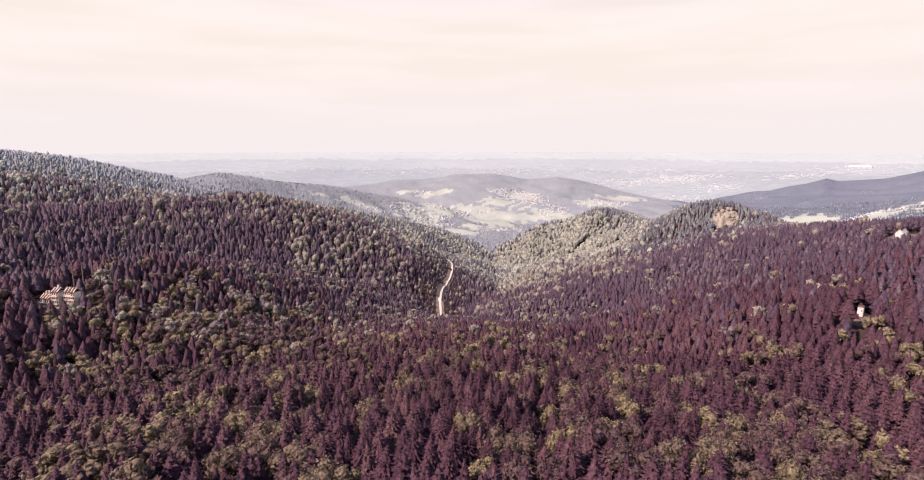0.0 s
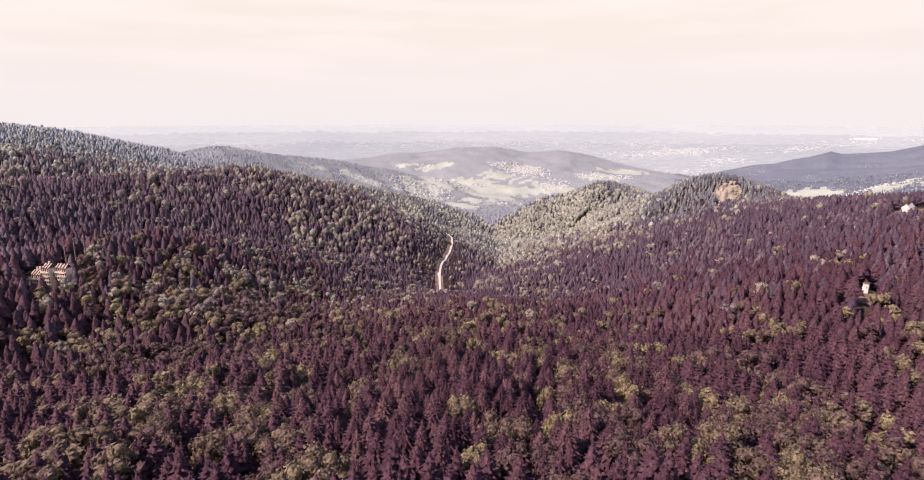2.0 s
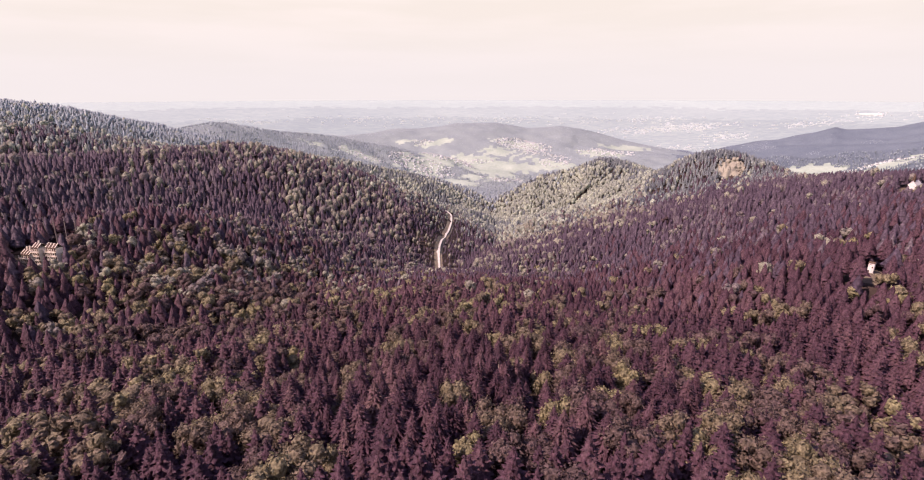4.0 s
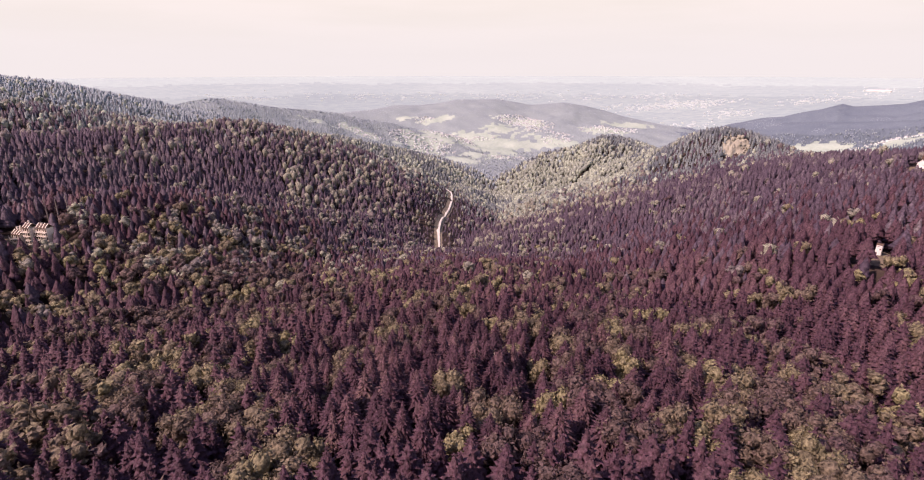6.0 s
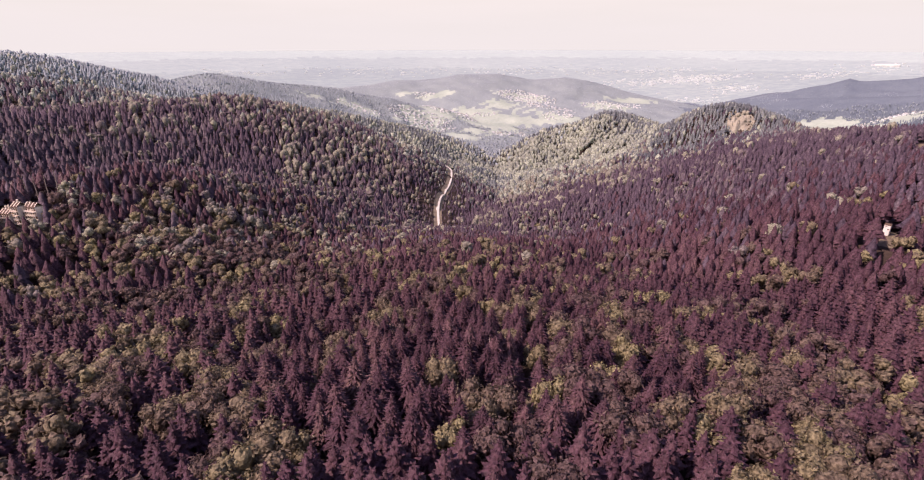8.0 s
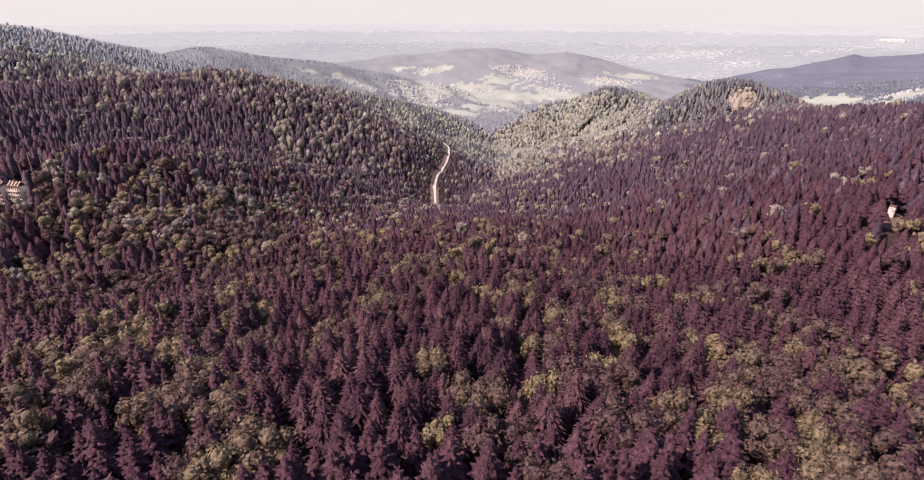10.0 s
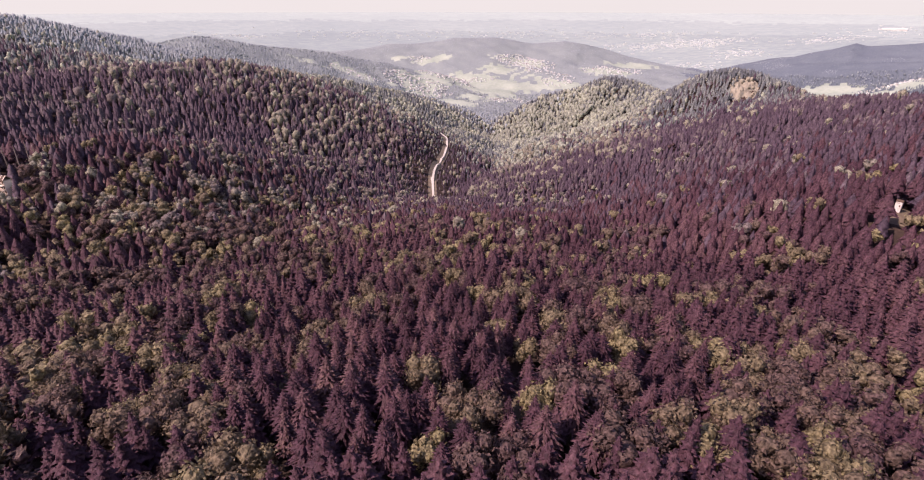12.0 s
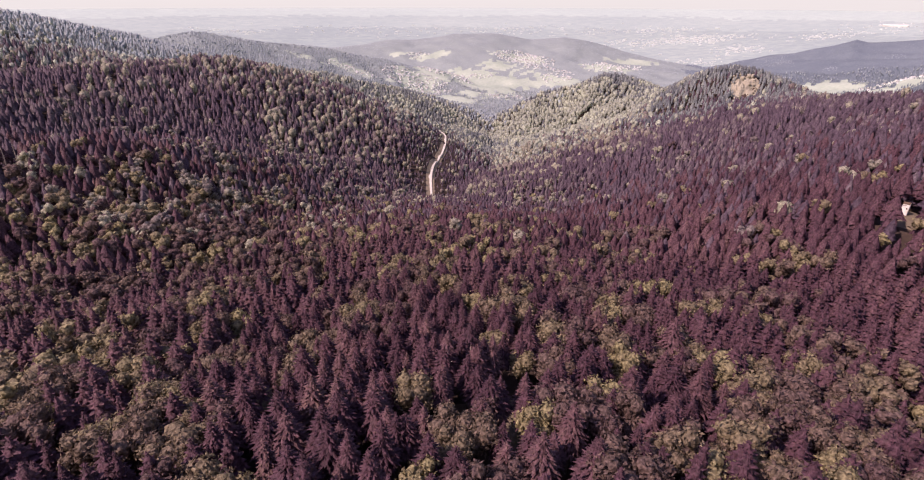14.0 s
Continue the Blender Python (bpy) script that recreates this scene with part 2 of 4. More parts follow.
KNOLL = (0.55, 30, [(47, 1568, 100), (106, 1545, 131), (154, 1522, 161), (200, 1496, 188), (243, 1470, 215), (294, 1450, 225), (342, 1430, 248), (373, 1411, 265), (405, 1392, 266), (434, 1362, 260), (456, 1313, 249), (466, 1224, 251)])
LONG_RIDGE = (0.38, 60, [(-1379, 1024, 466), (-1234, 1204, 442), (-1144, 1294, 425), (-1071, 1358, 411), (-1037, 1398, 401), (-1000, 1439, 387), (-964, 1489, 370), (-922, 1540, 357), (-898, 1601, 337), (-861, 1679, 315)])
ROUND_TOP = (0.36, 60, [(-1059, 1678, 298), (-993, 1743, 320), (-959, 1785, 328), (-926, 1815, 337), (-883, 1848, 344), (-845, 1889, 340), (-772, 1942, 321), (-695, 2004, 301), (-612, 2074, 289), (-523, 2151, 273), (-429, 2234, 240), (-320, 2294, 225), (-177, 2331, 184)])
WEST_MEADOW = (0.1, 120, [(-569, 2398, 188), (-417, 2410, 177), (-212, 2418, 136)])
VILLAGE_RISE = (0.07, 160, [(0, 2198, 61), (60, 2377, 112), (140, 2560, 165), (215, 2720, 199)])
VILLAGE_HILL = (0.34, 70, [(-652, 2768, 225), (-489, 2854, 236), (-373, 2902, 256), (-253, 2936, 254), (-129, 2945, 265), (-36, 2948, 283), (58, 2948, 283), (181, 2943, 286), (274, 2937, 272), (367, 2927, 256), (458, 2914, 263), (547, 2899, 270), (636, 2881, 257), (749, 2833, 232), (830, 2789, 208), (932, 2725, 186), (1070, 2619, 162)])
RIGHT_MEADOW_HILL = (0.16, 60, [(1093, 1671, 184), (1158, 1639, 196), (1202, 1606, 208), (1250, 1568, 233), (1294, 1532, 254), (1399, 1434, 292), (1497, 1329, 316)])
RIGHT_SPUR = (0.22, 60, [(1217, 2239, 196), (1265, 2189, 224), (1299, 2134, 238), (1361, 2058, 246), (1436, 1980, 254), (1558, 1859, 272), (1711, 1673, 311)])
RIGHT_RANGE = (0.3, 60, [(1520, 2526, 225), (1583, 2486, 249), (1652, 2441, 269), (1707, 2402, 294), (1742, 2376, 284), (1811, 2323, 292), (1879, 2268, 303), (2033, 2129, 366), (2227, 1920, 375)])
HUT_KNOLL = (0.5, 5, [(224, 276, 351), (236, 289, 352)])
RIDGES = [HUT_KNOLL, NEAR_SPUR, LEFT_SHELF, LEFT_BENCH, LEFT_FLANK, RIGHT_LOW, RIGHT_FLANK, RIGHT_SLOPE, NEAR_RIGHT_RIDGE, LEFT_HILL, DARK_SHOULDER, SECOND_SPUR, CRAG_HILL, KNOLL, LONG_RIDGE, ROUND_TOP, WEST_MEADOW, VILLAGE_RISE, VILLAGE_HILL, RIGHT_MEADOW_HILL, RIGHT_SPUR, RIGHT_RANGE]
# height of the valley floors and the plain by distance
FLOOR_AT = [0, 300, 700, 1000, 1500, 2150, 2600, 3200, 3700, 4400, 4990]
FLOOR_HEIGHT = [290, 270, 172, 135, 100, 50, 70, 152, 243, 325, 378]


def step(r, a, b):
    t = np.clip((r - a) / (b - a), 0, 1)
    return t * t * (3 - 2 * t)


def crest(x, y, steep, top, line):
    """Distance to a crest line, and the height of the flanks that fall from its nearest place."""
    best, height = np.full(np.shape(x), 1e9), np.zeros(np.shape(x))
    for (ax, ay, az), (bx, by, bz) in zip(line, line[1:]):
        t = np.clip(((x - ax) * (bx - ax) + (y - ay) * (by - ay)) / ((bx - ax) ** 2 + (by - ay) ** 2), 0, 1)
        d = np.hypot(x - ax - t * (bx - ax), y - ay - t * (by - ay))
        nearer = d < best
        best, height = np.where(nearer, d, best), np.where(nearer, az + t * (bz - az), height)
    return best, height - steep * (np.sqrt(best * best + top * top) - top)


def land(x, y):
    """Height of the ground at x, y (arrays): ridges that rise from the floor and melt into one another."""
    x, y = np.asarray(x, float), np.asarray(y, float)
    r = np.hypot(x, y)
    heights = [np.interp(r, FLOOR_AT, FLOOR_HEIGHT)]
    gully = step(r, 500, 1100) * (5 * np.sin(x / 43 + 1.4 * np.sin(y / 67)) * np.cos(y / 49 + 0.8 * np.sin(x / 71)) + 2 * np.sin(x / 19 + y / 23))
    for steep, top, line in RIDGES:
        d, z = crest(x, y, steep, top, line)
        heights.append(z + step(d, 20, 160) * gully)     # gullies cut the flanks, not the crest
    heights = np.array(heights)
    most = heights.max(0)
    return most + 5.0 * np.log(np.exp((heights - most) / 5.0).sum(0))


def lowland(x, y):
    """True on the open plain beyond the hills."""
    r = np.hypot(x, y)
    return (r > 3430) | ((r > 2480) & (land(x, y) - np.interp(r, FLOOR_AT, FLOOR_HEIGHT) < 14 + 8 * waves(x, y, 160, 91)))


def mesh_of(name, verts, faces, mats, index=None, smooth=False):
    """A mesh from arrays: faces is a list of (count, n) index arrays."""
    me = bpy.data.meshes.new(name)
    faces = [np.asarray(f, np.int32) for f in faces if len(f)]
    loops = np.concatenate([f.ravel() for f in faces])
    sizes = np.concatenate([np.full(len(f), f.shape[1], np.int32) for f in faces])
    me.vertices.add(len(verts))
    me.vertices.foreach_set("co", np.asarray(verts, np.float32).ravel())
    me.loops.add(len(loops))
    me.loops.foreach_set("vertex_index", loops)
    me.polygons.add(len(sizes))
    me.polygons.foreach_set("loop_start", np.concatenate([[0], np.cumsum(sizes)[:-1]]).astype(np.int32))
    if index is not None:
        me.polygons.foreach_set("material_index", np.asarray(index, np.int32))
    if smooth:
        me.polygons.foreach_set("use_smooth", np.ones(len(sizes), bool))
    for m in mats:
        me.materials.append(m)
    me.update(calc_edges=True)
    return me


def waves(x, y, size, seed):
    """A smooth field from about -1 to 1."""
    g = np.random.default_rng(seed)
    z = 0 * x
    for k in range(6):
        a, ph, s = g.random() * 6.283, g.random() * 6.283, size * g.uniform(0.6, 1.7)
        z = z + np.sin((x * np.cos(a) + y * np.sin(a)) * 6.283 / s + ph + 0.8 * np.sin((y * np.cos(a) - x * np.sin(a)) * 4.1 / s))
    return z / 3.0


# hotel, chapel, hut and rock outcrop
HOTEL, CHAPEL, HUT, CRAG = (-264, 320), (440, 503), (231, 283), (508, 978)

# open meadows round the far villages: x, y, half-width, half-depth
MEADOWS = [(60, 2330, 420, 190), (94, 2120, 210, 70), (-145, 2180, 170, 150), (-60, 2020, 120, 70), (-50, 2330, 130, 80), (-385, 2000, 150, 45), (-520, 1960, 90, 30), (-310, 2045, 90, 40),
           (-265, 2722, 90, 40), (-120, 2690, 120, 45), (190, 2560, 120, 90), (300, 2640, 110, 90), (380, 2380, 90, 70), (460, 2330, 80, 50),
           (690, 2480, 150, 70), (826, 2657, 120, 50), (600, 2311, 100, 40), (1180, 1705, 150, 140), (1310, 1550, 230, 150), (1420, 1650, 150, 40)]


def meadow(x, y, inside=0.0):
    best = np.full(np.shape(x), -1.0)
    for cx, cy, a, b in MEADOWS:
        best = np.maximum(best, 1 - np.hypot((x - cx) / a, (y - cy) / b))
    return best + 0.34 * waves(x, y, 170, 21) + 0.26 * waves(x, y, 75, 22) > 0.28 + inside


def build_ground():
    ang = np.concatenate([np.arange(-62, -47, 0.5), np.arange(-47, 47, 0.36), np.arange(47, 62, 0.5), np.arange(62, 298, 4.0)])
    th = np.radians(ang)
    rr = np.concatenate([[8, 16], np.geomspace(25, 1690, 140), np.arange(1700, 3000, 14), np.arange(3000, 3500, 24), np.arange(3500, 4990, 45)])
    X, Y = rr[:, None] * np.sin(th), rr[:, None] * np.cos(th)
    g = np.random.default_rng(3)
    loose = (rr[:, None] > 1690) & (rr[:, None] < 3400)      # uneven edges to the meadows
    X, Y = X + loose * g.uniform(-5, 5, X.shape), Y + loose * g.uniform(-5, 5, Y.shape)
    Z = land(X, Y)
    n, m = len(rr), len(th)
    verts = np.concatenate([np.stack([X, Y, Z], -1).reshape(-1, 3), [[0, 0, float(land(0, 0))]]])
    i, j = np.meshgrid(np.arange(n - 1), np.arange(m), indexing="ij")
    k = (j + 1) % m
    quads = np.stack([i * m + j, i * m + k, (i + 1) * m + k, (i + 1) * m + j], -1).reshape(-1, 4)[:, ::-1]
    jj = np.arange(m)
    fan = np.stack([np.full(m, n * m), (jj + 1) % m, jj], -1)
    mid = verts[quads].mean(1)
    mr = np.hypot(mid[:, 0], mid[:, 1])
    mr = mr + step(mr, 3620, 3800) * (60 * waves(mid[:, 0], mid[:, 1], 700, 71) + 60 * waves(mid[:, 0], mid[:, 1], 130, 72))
    # the plain's rings step up in painted haze with distance
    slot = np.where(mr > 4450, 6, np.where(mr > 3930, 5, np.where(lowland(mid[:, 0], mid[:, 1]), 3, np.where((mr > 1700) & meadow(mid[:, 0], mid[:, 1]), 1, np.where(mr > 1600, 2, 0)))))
    # right-hand hills get the floor with shade put into its colour
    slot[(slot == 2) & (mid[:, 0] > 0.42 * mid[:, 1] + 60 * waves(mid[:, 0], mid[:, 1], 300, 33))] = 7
    for place, wide in ((HUT, 13), (CHAPEL, 22), (HOTEL, 16)):      # open grass round the lone buildings
        slot[np.hypot(mid[:, 0] - place[0], mid[:, 1] - place[1]) < wide] = 4
    slot[np.hypot(mid[:, 0] - 20, (mid[:, 1] - 141) * 1.1) < 13] = 4
    slot = np.concatenate([slot, np.zeros(m, int)])
    ob = new("ground", mesh_of("ground", verts, [quads, fan], [FLOOR, MEADOW, HAZED_FLOOR, PLAIN, GRASS, HAZED_PLAIN, HAZIER_PLAIN, SHADED_SIDE_FLOOR], slot, smooth=True))
    tagged(ob, "rolling forested hills running down to a hazy plain", "ground", kind="structure")


build_ground()


# ---- trees ----
def join(parts):
    """Joins (verts, tris) pairs."""
    vs, fs, at = [], [], 0
    for v, f in parts:
        vs.append(v), fs.append(np.asarray(f) + at)
        at += len(v)
    return np.concatenate(vs), np.concatenate(fs)


def blades(rng, z, length, turn, droop, width):
    """Drooping sprays of needles, roof-shaped, one per entry of the arrays."""
    n = len(z)
    c, s = np.cos(turn), np.sin(turn)
    out, side = np.stack([c, s, 0 * c], -1), np.stack([-s, c, 0 * c], -1)
    up = np.array([0, 0, 1.0])
    L, w = length[:, None], (length * width)[:, None]
    d = droop[:, None]
    root = up * z[:, None]
    mid = root + out * L * 0.55 + up * (-d * L * 0.35)
    v = np.stack([root + out * L * 0.08, mid + side * w - up * w * 0.45, mid + up * w * 0.25, mid - side * w - up * w * 0.45,
                  root + out * L - up * d * L], 1)
    base = (np.arange(n) * 5)[:, None, None]
    f = np.array([[0, 2, 1], [0, 3, 2], [1, 2, 4], [2, 3, 4]])[None] + base
    return v.reshape(-1, 3), f.reshape(-1, 3)


CROWN_BASE = 0.42     # share of a spruce's height that is bare trunk, in the closed forest


def crown_width(s):
    """Share of the full radius at s, from the lowest branches (0) to the tip (1)."""
    return min(1.0, 0.72 + 1.3 * s, 1.12 * (1 - s)) ** 0.85


def spire(rng, height, radius, tiers, rays):
    """Needle crown far off: stacked ragged cones."""
    out = []
    for k in range(tiers):
        s = k / tiers
        z0 = height * (CROWN_BASE + (0.97 - CROWN_BASE) * s)
        z1 = min(height, z0 + height * (1.1 / tiers + 0.10))
        R = radius * crown_width(s)
        a = np.arange(rays) / rays * 2 * math.pi + rng.random() * 6
        rad = R * np.where(np.arange(rays) % 2, 0.62, 1.0) * rng.uniform(0.8, 1.15, rays)
        ring = np.stack([rad * np.cos(a), rad * np.sin(a), z0 - rad * 0.25 + rng.uniform(-0.3, 0.3, rays)], -1)
        v = np.concatenate([ring, [[0, 0, z1]]])
        i = np.arange(rays)
        out.append((v, np.stack([i, (i + 1) % rays, np.full(rays, rays)], -1)))
    return join(out)


def needle_crown(rng, height, radius, tiers, branches, twigs):
    z, L, a = [], [], []
    for k in range(tiers):
        s = (k + 0.5) / tiers
        n = max(3, int(branches * (1 - 0.55 * s)))
        z += list(height * (CROWN_BASE + 0.03 + (0.955 - CROWN_BASE) * s) + rng.uniform(-0.25, 0.25, n))
        L += list(radius * (crown_width(s) + 0.04) * rng.uniform(0.78, 1.12, n))
        a += list(np.arange(n) / n * 6.283 + rng.random() * 6.283 + rng.uniform(-0.2, 0.2, n))
    z, L, a = np.array(z), np.array(L), np.array(a)
    droop = 0.46 - 1.0 * (z / height - 0.45)
    out = [blades(rng, z, L, a, droop + rng.uniform(-0.1, 0.1, len(z)), np.full(len(z), 0.26 if twigs == 0 else 0.14))]
    for k in range(twigs):
        n = len(z)
        out.append(blades(rng, z - 0.05 - 0.12 * L * rng.random(n), L * rng.uniform(0.6, 0.92, n), a + rng.choice([-1, 1], n) * rng.uniform(0.14, 0.42, n),
                          droop + rng.uniform(0.0, 0.3, n), np.full(n, 0.11)))
    out.append(spire(rng, height * 0.98, radius * 0.8, 7, 9))
    return join(out)


def ball(rng, centre, radii, rings, sides, rough):
    """An uneven closed lump."""
    v = [[0, 0, 1]]
    for i in range(1, rings):
        t = math.pi * i / rings
        for j in range(sides):
            a = 2 * math.pi * (j + 0.5 * (i % 2)) / sides
            v.append([math.sin(t) * math.cos(a), math.sin(t) * math.sin(a), math.cos(t)])
    v.append([0, 0, -1])
    v = np.array(v) * rng.uniform(1 - rough, 1 + rough, (len(v), 1))
    f = []
    for j in range(sides):
        k = (j + 1) % sides
        f.append([0, 1 + j, 1 + k])
        for i in range(rings - 2):
            a, b = 1 + i * sides, 1 + (i + 1) * sides
            f += [[a + j, b + j, a + k], [a + k, b + j, b + k]] if (i % 2) else [[a + j, b + j, b + k], [a + j, b + k, a + k]]
        e = 1 + (rings - 2) * sides
        f.append([e + j, len(v) - 1, e + k])
    return np.asarray(centre) + v * np.asarray(radii), np.array(f)


def leaf_crown(rng, height, radius, lobes, leaves, size):
    """Leaf crown: several lobes, each set all round with small bent leaf sprays over a dark core."""
    out = []
    cz = height * 0.62
    for k in range(lobes):
        a, q = rng.random() * 6.283, math.sqrt(rng.random())
        up = rng.uniform(-0.25, 0.32) * (1 - 0.5 * q)
        c = np.array([radius * 0.62 * q * math.cos(a), radius * 0.62 * q * math.sin(a), cz + height * up]) if lobes > 1 else np.array([0, 0, cz])
        R = radius * (rng.uniform(0.36, 0.56) if lobes > 3 else 1.8 / (lobes + 1))
        out.append(ball(rng, c, (R * 0.82, R * 0.82, R * 0.9), 3, 5, 0.12))
        d = rng.normal(size=(leaves, 3))
        d[:, 2] = d[:, 2] * 0.9 + 0.35
        d /= np.linalg.norm(d, axis=1)[:, None]
        p = c + d * R * rng.uniform(0.85, 1.18, (leaves, 1))
        nrm = d + rng.normal(size=(leaves, 3)) * 0.55
        nrm /= np.linalg.norm(nrm, axis=1)[:, None]
        t = np.cross(nrm, rng.normal(size=(leaves, 3)))
        t /= np.linalg.norm(t, axis=1)[:, None]
        b = np.cross(nrm, t)
        s = size * rng.uniform(0.6, 1.3, (leaves, 1))
        v = np.stack([p - t * s, p + b * s * 0.6 - nrm * s * 0.25, p + t * s, p - b * s * 0.6 - nrm * s * 0.25], 1).reshape(-1, 3)
        i = (np.arange(leaves) * 4)[:, None]
        out.append((v, np.concatenate([i + [0, 2, 1], i + [0, 3, 2]])))
    return join(out)


def bush(rng, height, radius):
    """Leaf crown far off: an uneven domed lump with loose sprays standing out of it."""
    out = [ball(rng, (0, 0, height * 0.6), (radius, radius, height * 0.36), 3, 5, 0.32)]
    for k in range(7):
        d = rng.normal(size=3)
        d[2] = abs(d[2]) * 0.9
        d = d / np.linalg.norm(d)
        p = np.array([0, 0, height * 0.62]) + d * np.array([radius, radius, height * 0.36]) * 0.92
        out.append((p + rng.normal(size=(3, 3)) * 1.1, np.array([[0, 1, 2]])))
    return join(out)


def trunk_mesh(rng, height, r0, limbs=0, reach=3.0):
    out = []
    for k in range(limbs + 1):
        if k == 0:
            a, b, q0, q1, n = np.zeros(3), np.array([0, 0, height]), r0, r0 * 0.15, 7
        else:
            t, z = rng.random() * 6.283, height * rng.uniform(0.35, 0.75)
            a = np.array([0, 0, z])
            b = a + np.array([reach * math.cos(t), reach * math.sin(t), reach * rng.uniform(0.5, 1.0)])
            q0, q1, n = r0 * 0.45, r0 * 0.12, 4
        i = np.arange(n) / n * 6.283
        ring = np.stack([np.cos(i), np.sin(i), 0 * i], -1)
        v = np.concatenate([a + ring * q0, b + ring * q1])
        j = np.arange(n)
        k2 = (j + 1) % n
        out.append((v, np.concatenate([np.stack([j, k2, n + k2], -1), np.stack([j, n + k2, n + j], -1)])))
    return join(out)


rng = np.random.default_rng(7)


def forest_points(r0, r1, half, spacing, seed):
    """An uneven grid of standing places between two radii, within half degrees of straight ahead."""
    g = np.random.default_rng(seed)
    n = int(r1 / spacing) + 2
    k = int(n / 0.87) + 2
    i, j = np.meshgrid(np.arange(-n, n + 1), np.arange(-n // 4 if half < 90 else -k, k + 1), indexing="ij")
    x = (i + 0.5 * (j % 2)).ravel() * spacing + g.uniform(-0.42, 0.42, i.size) * spacing
    y = j.ravel() * spacing * 0.87 + g.uniform(-0.42, 0.42, i.size) * spacing
    r, a = np.hypot(x, y), np.degrees(np.arctan2(x, y))
    keep = (r >= r0) & (r < r1) & (np.abs(a) < half)
    return x[keep], y[keep]


# the road's middle line
ROAD_LINE = [(-30, 695), (-32, 719), (-33, 733), (-34, 750), (-34, 780), (-31, 830), (-25, 870), (-21, 915), (-20, 965), (-21, 1010), (-24, 1045), (-38, 1075)]


def road_distance(x, y):
    best = np.full(np.shape(x), 1e9)
    for (ax, ay), (bx, by) in zip(ROAD_LINE, ROAD_LINE[1:]):
        t = np.clip(((x - ax) * (bx - ax) + (y - ay) * (by - ay)) / ((bx - ax) ** 2 + (by - ay) ** 2), 0, 1)
        best = np.minimum(best, np.hypot(x - ax - t * (bx - ax), y - ay - t * (by - ay)))
    return best


def crag_distance(x, y):
    """1 on the edge of the crag's oval, which runs up the hill."""
    ux, uy = CRAG[0] / np.hypot(*CRAG), CRAG[1] / np.hypot(*CRAG)
    along, across = (x - CRAG[0]) * ux + (y - CRAG[1]) * uy, (x - CRAG[0]) * uy - (y - CRAG[1]) * ux
    return np.hypot(along / 32, across / 26)


def before(x, y, place, radius, length):
    """True on ground cleared round a place, and towards the start to open the view."""
    d = np.hypot(*place)
    ux, uy = place[0] / d, place[1] / d
    along, across = (x - place[0]) * ux + (y - place[1]) * uy, (x - place[0]) * uy - (y - place[1]) * ux
    return (np.hypot(x - place[0], y - place[1]) < radius) | ((np.abs(across) < radius * 0.8) & (along < 0) & (along > -length))


def clear(x, y):
    """Where trees may stand."""
    ok = road_distance(x, y) > 6.0
    ok &= ~before(x, y, HOTEL, 14, 24)
    ok &= ~before(x, y, (-274, 360), 11, 24)
    ok &= ~before(x, y, (-166, 284), 3.5, 26)
    ok &= ~before(x, y, CHAPEL, 17, 88)
    ok &= ~before(x, y, HUT, 4.6, 46)
    ok &= np.hypot(x - 224, y - 281) > 6.5
    ok &= ~before(x, y, (25, 146), 4.0, 7)
    ok &= ~before(x, y, (13, 135), 4.5, 9)
    ok &= ~((crag_distance(x, y) < 0.95) & (waves(x, y, 20, 8) > -0.12))
    ok &= ~(before(x, y, CRAG, 24, 62) & (waves(x, y, 22, 9) > -0.5))
    return ok


# where broadleaved trees gather (or, below nought, are few): x, y, half-width, half-depth, share
GROVES = [
    (95, 140, 45, 32, 0.45), (50, 118, 38, 14, 0.30), (-85, 160, 38, 34, 0.42), (-55, 135, 30, 20, 0.2), (20, 140, 45, 28, -0.12),
    (-20, 322, 50, 26, 0.40), (85, 290, 40, 22, 0.32), (118, 200, 24, 28, 0.28), (-160, 340, 62, 60, 0.55), (-115, 315, 40, 28, 0.45),
    (-130, 400, 110, 100, 0.22), (-120, 620, 120, 140, 0.14), (-60, 250, 70, 50, 0.14), (-210, 300, 50, 50, 0.25), (200, 400, 110, 130, -0.28), (290, 520, 150, 160, -0.22),
    (-330, 480, 140, 150, -0.22), (388, 530, 24, 24, 0.35), (430, 600, 160, 150, -0.45), (255, 870, 45, 40, 0.5), (150, 1390, 110, 110, 0.75), (280, 1320, 110, 110, 0.8),
    (310, 1190, 110, 90, 0.6), (250, 1090, 120, 110, 0.5), (200, 950, 70, 60, 0.3), (395, 1400, 70, 45, -0.7), (470, 1180, 80, 50, -0.55), (520, 1000, 110, 90, -0.55),
    (440, 850, 120, 110, -0.5), (110, 980, 45, 130, 0.35), (30, 880, 60, 120, -0.2), (-250, 820, 120, 70, 0.22), (-60, 1500, 160, 90, 0.1),
]


def leafy(x, y):
    """Chance that a tree is broadleaved."""
    c = 0.16 + 0.14 * waves(x, y, 130, 3) + 0.24 * waves(x, y, 40, 4) + 0.06 * step(np.hypot(x, y), 420, 900)
    for cx, cy, a, b, share in GROVES:
        c = c + share * np.exp(-((x - cx) / a) ** 2 - ((y - cy) / b) ** 2)
    return np.clip(c, 0.04, 0.92)


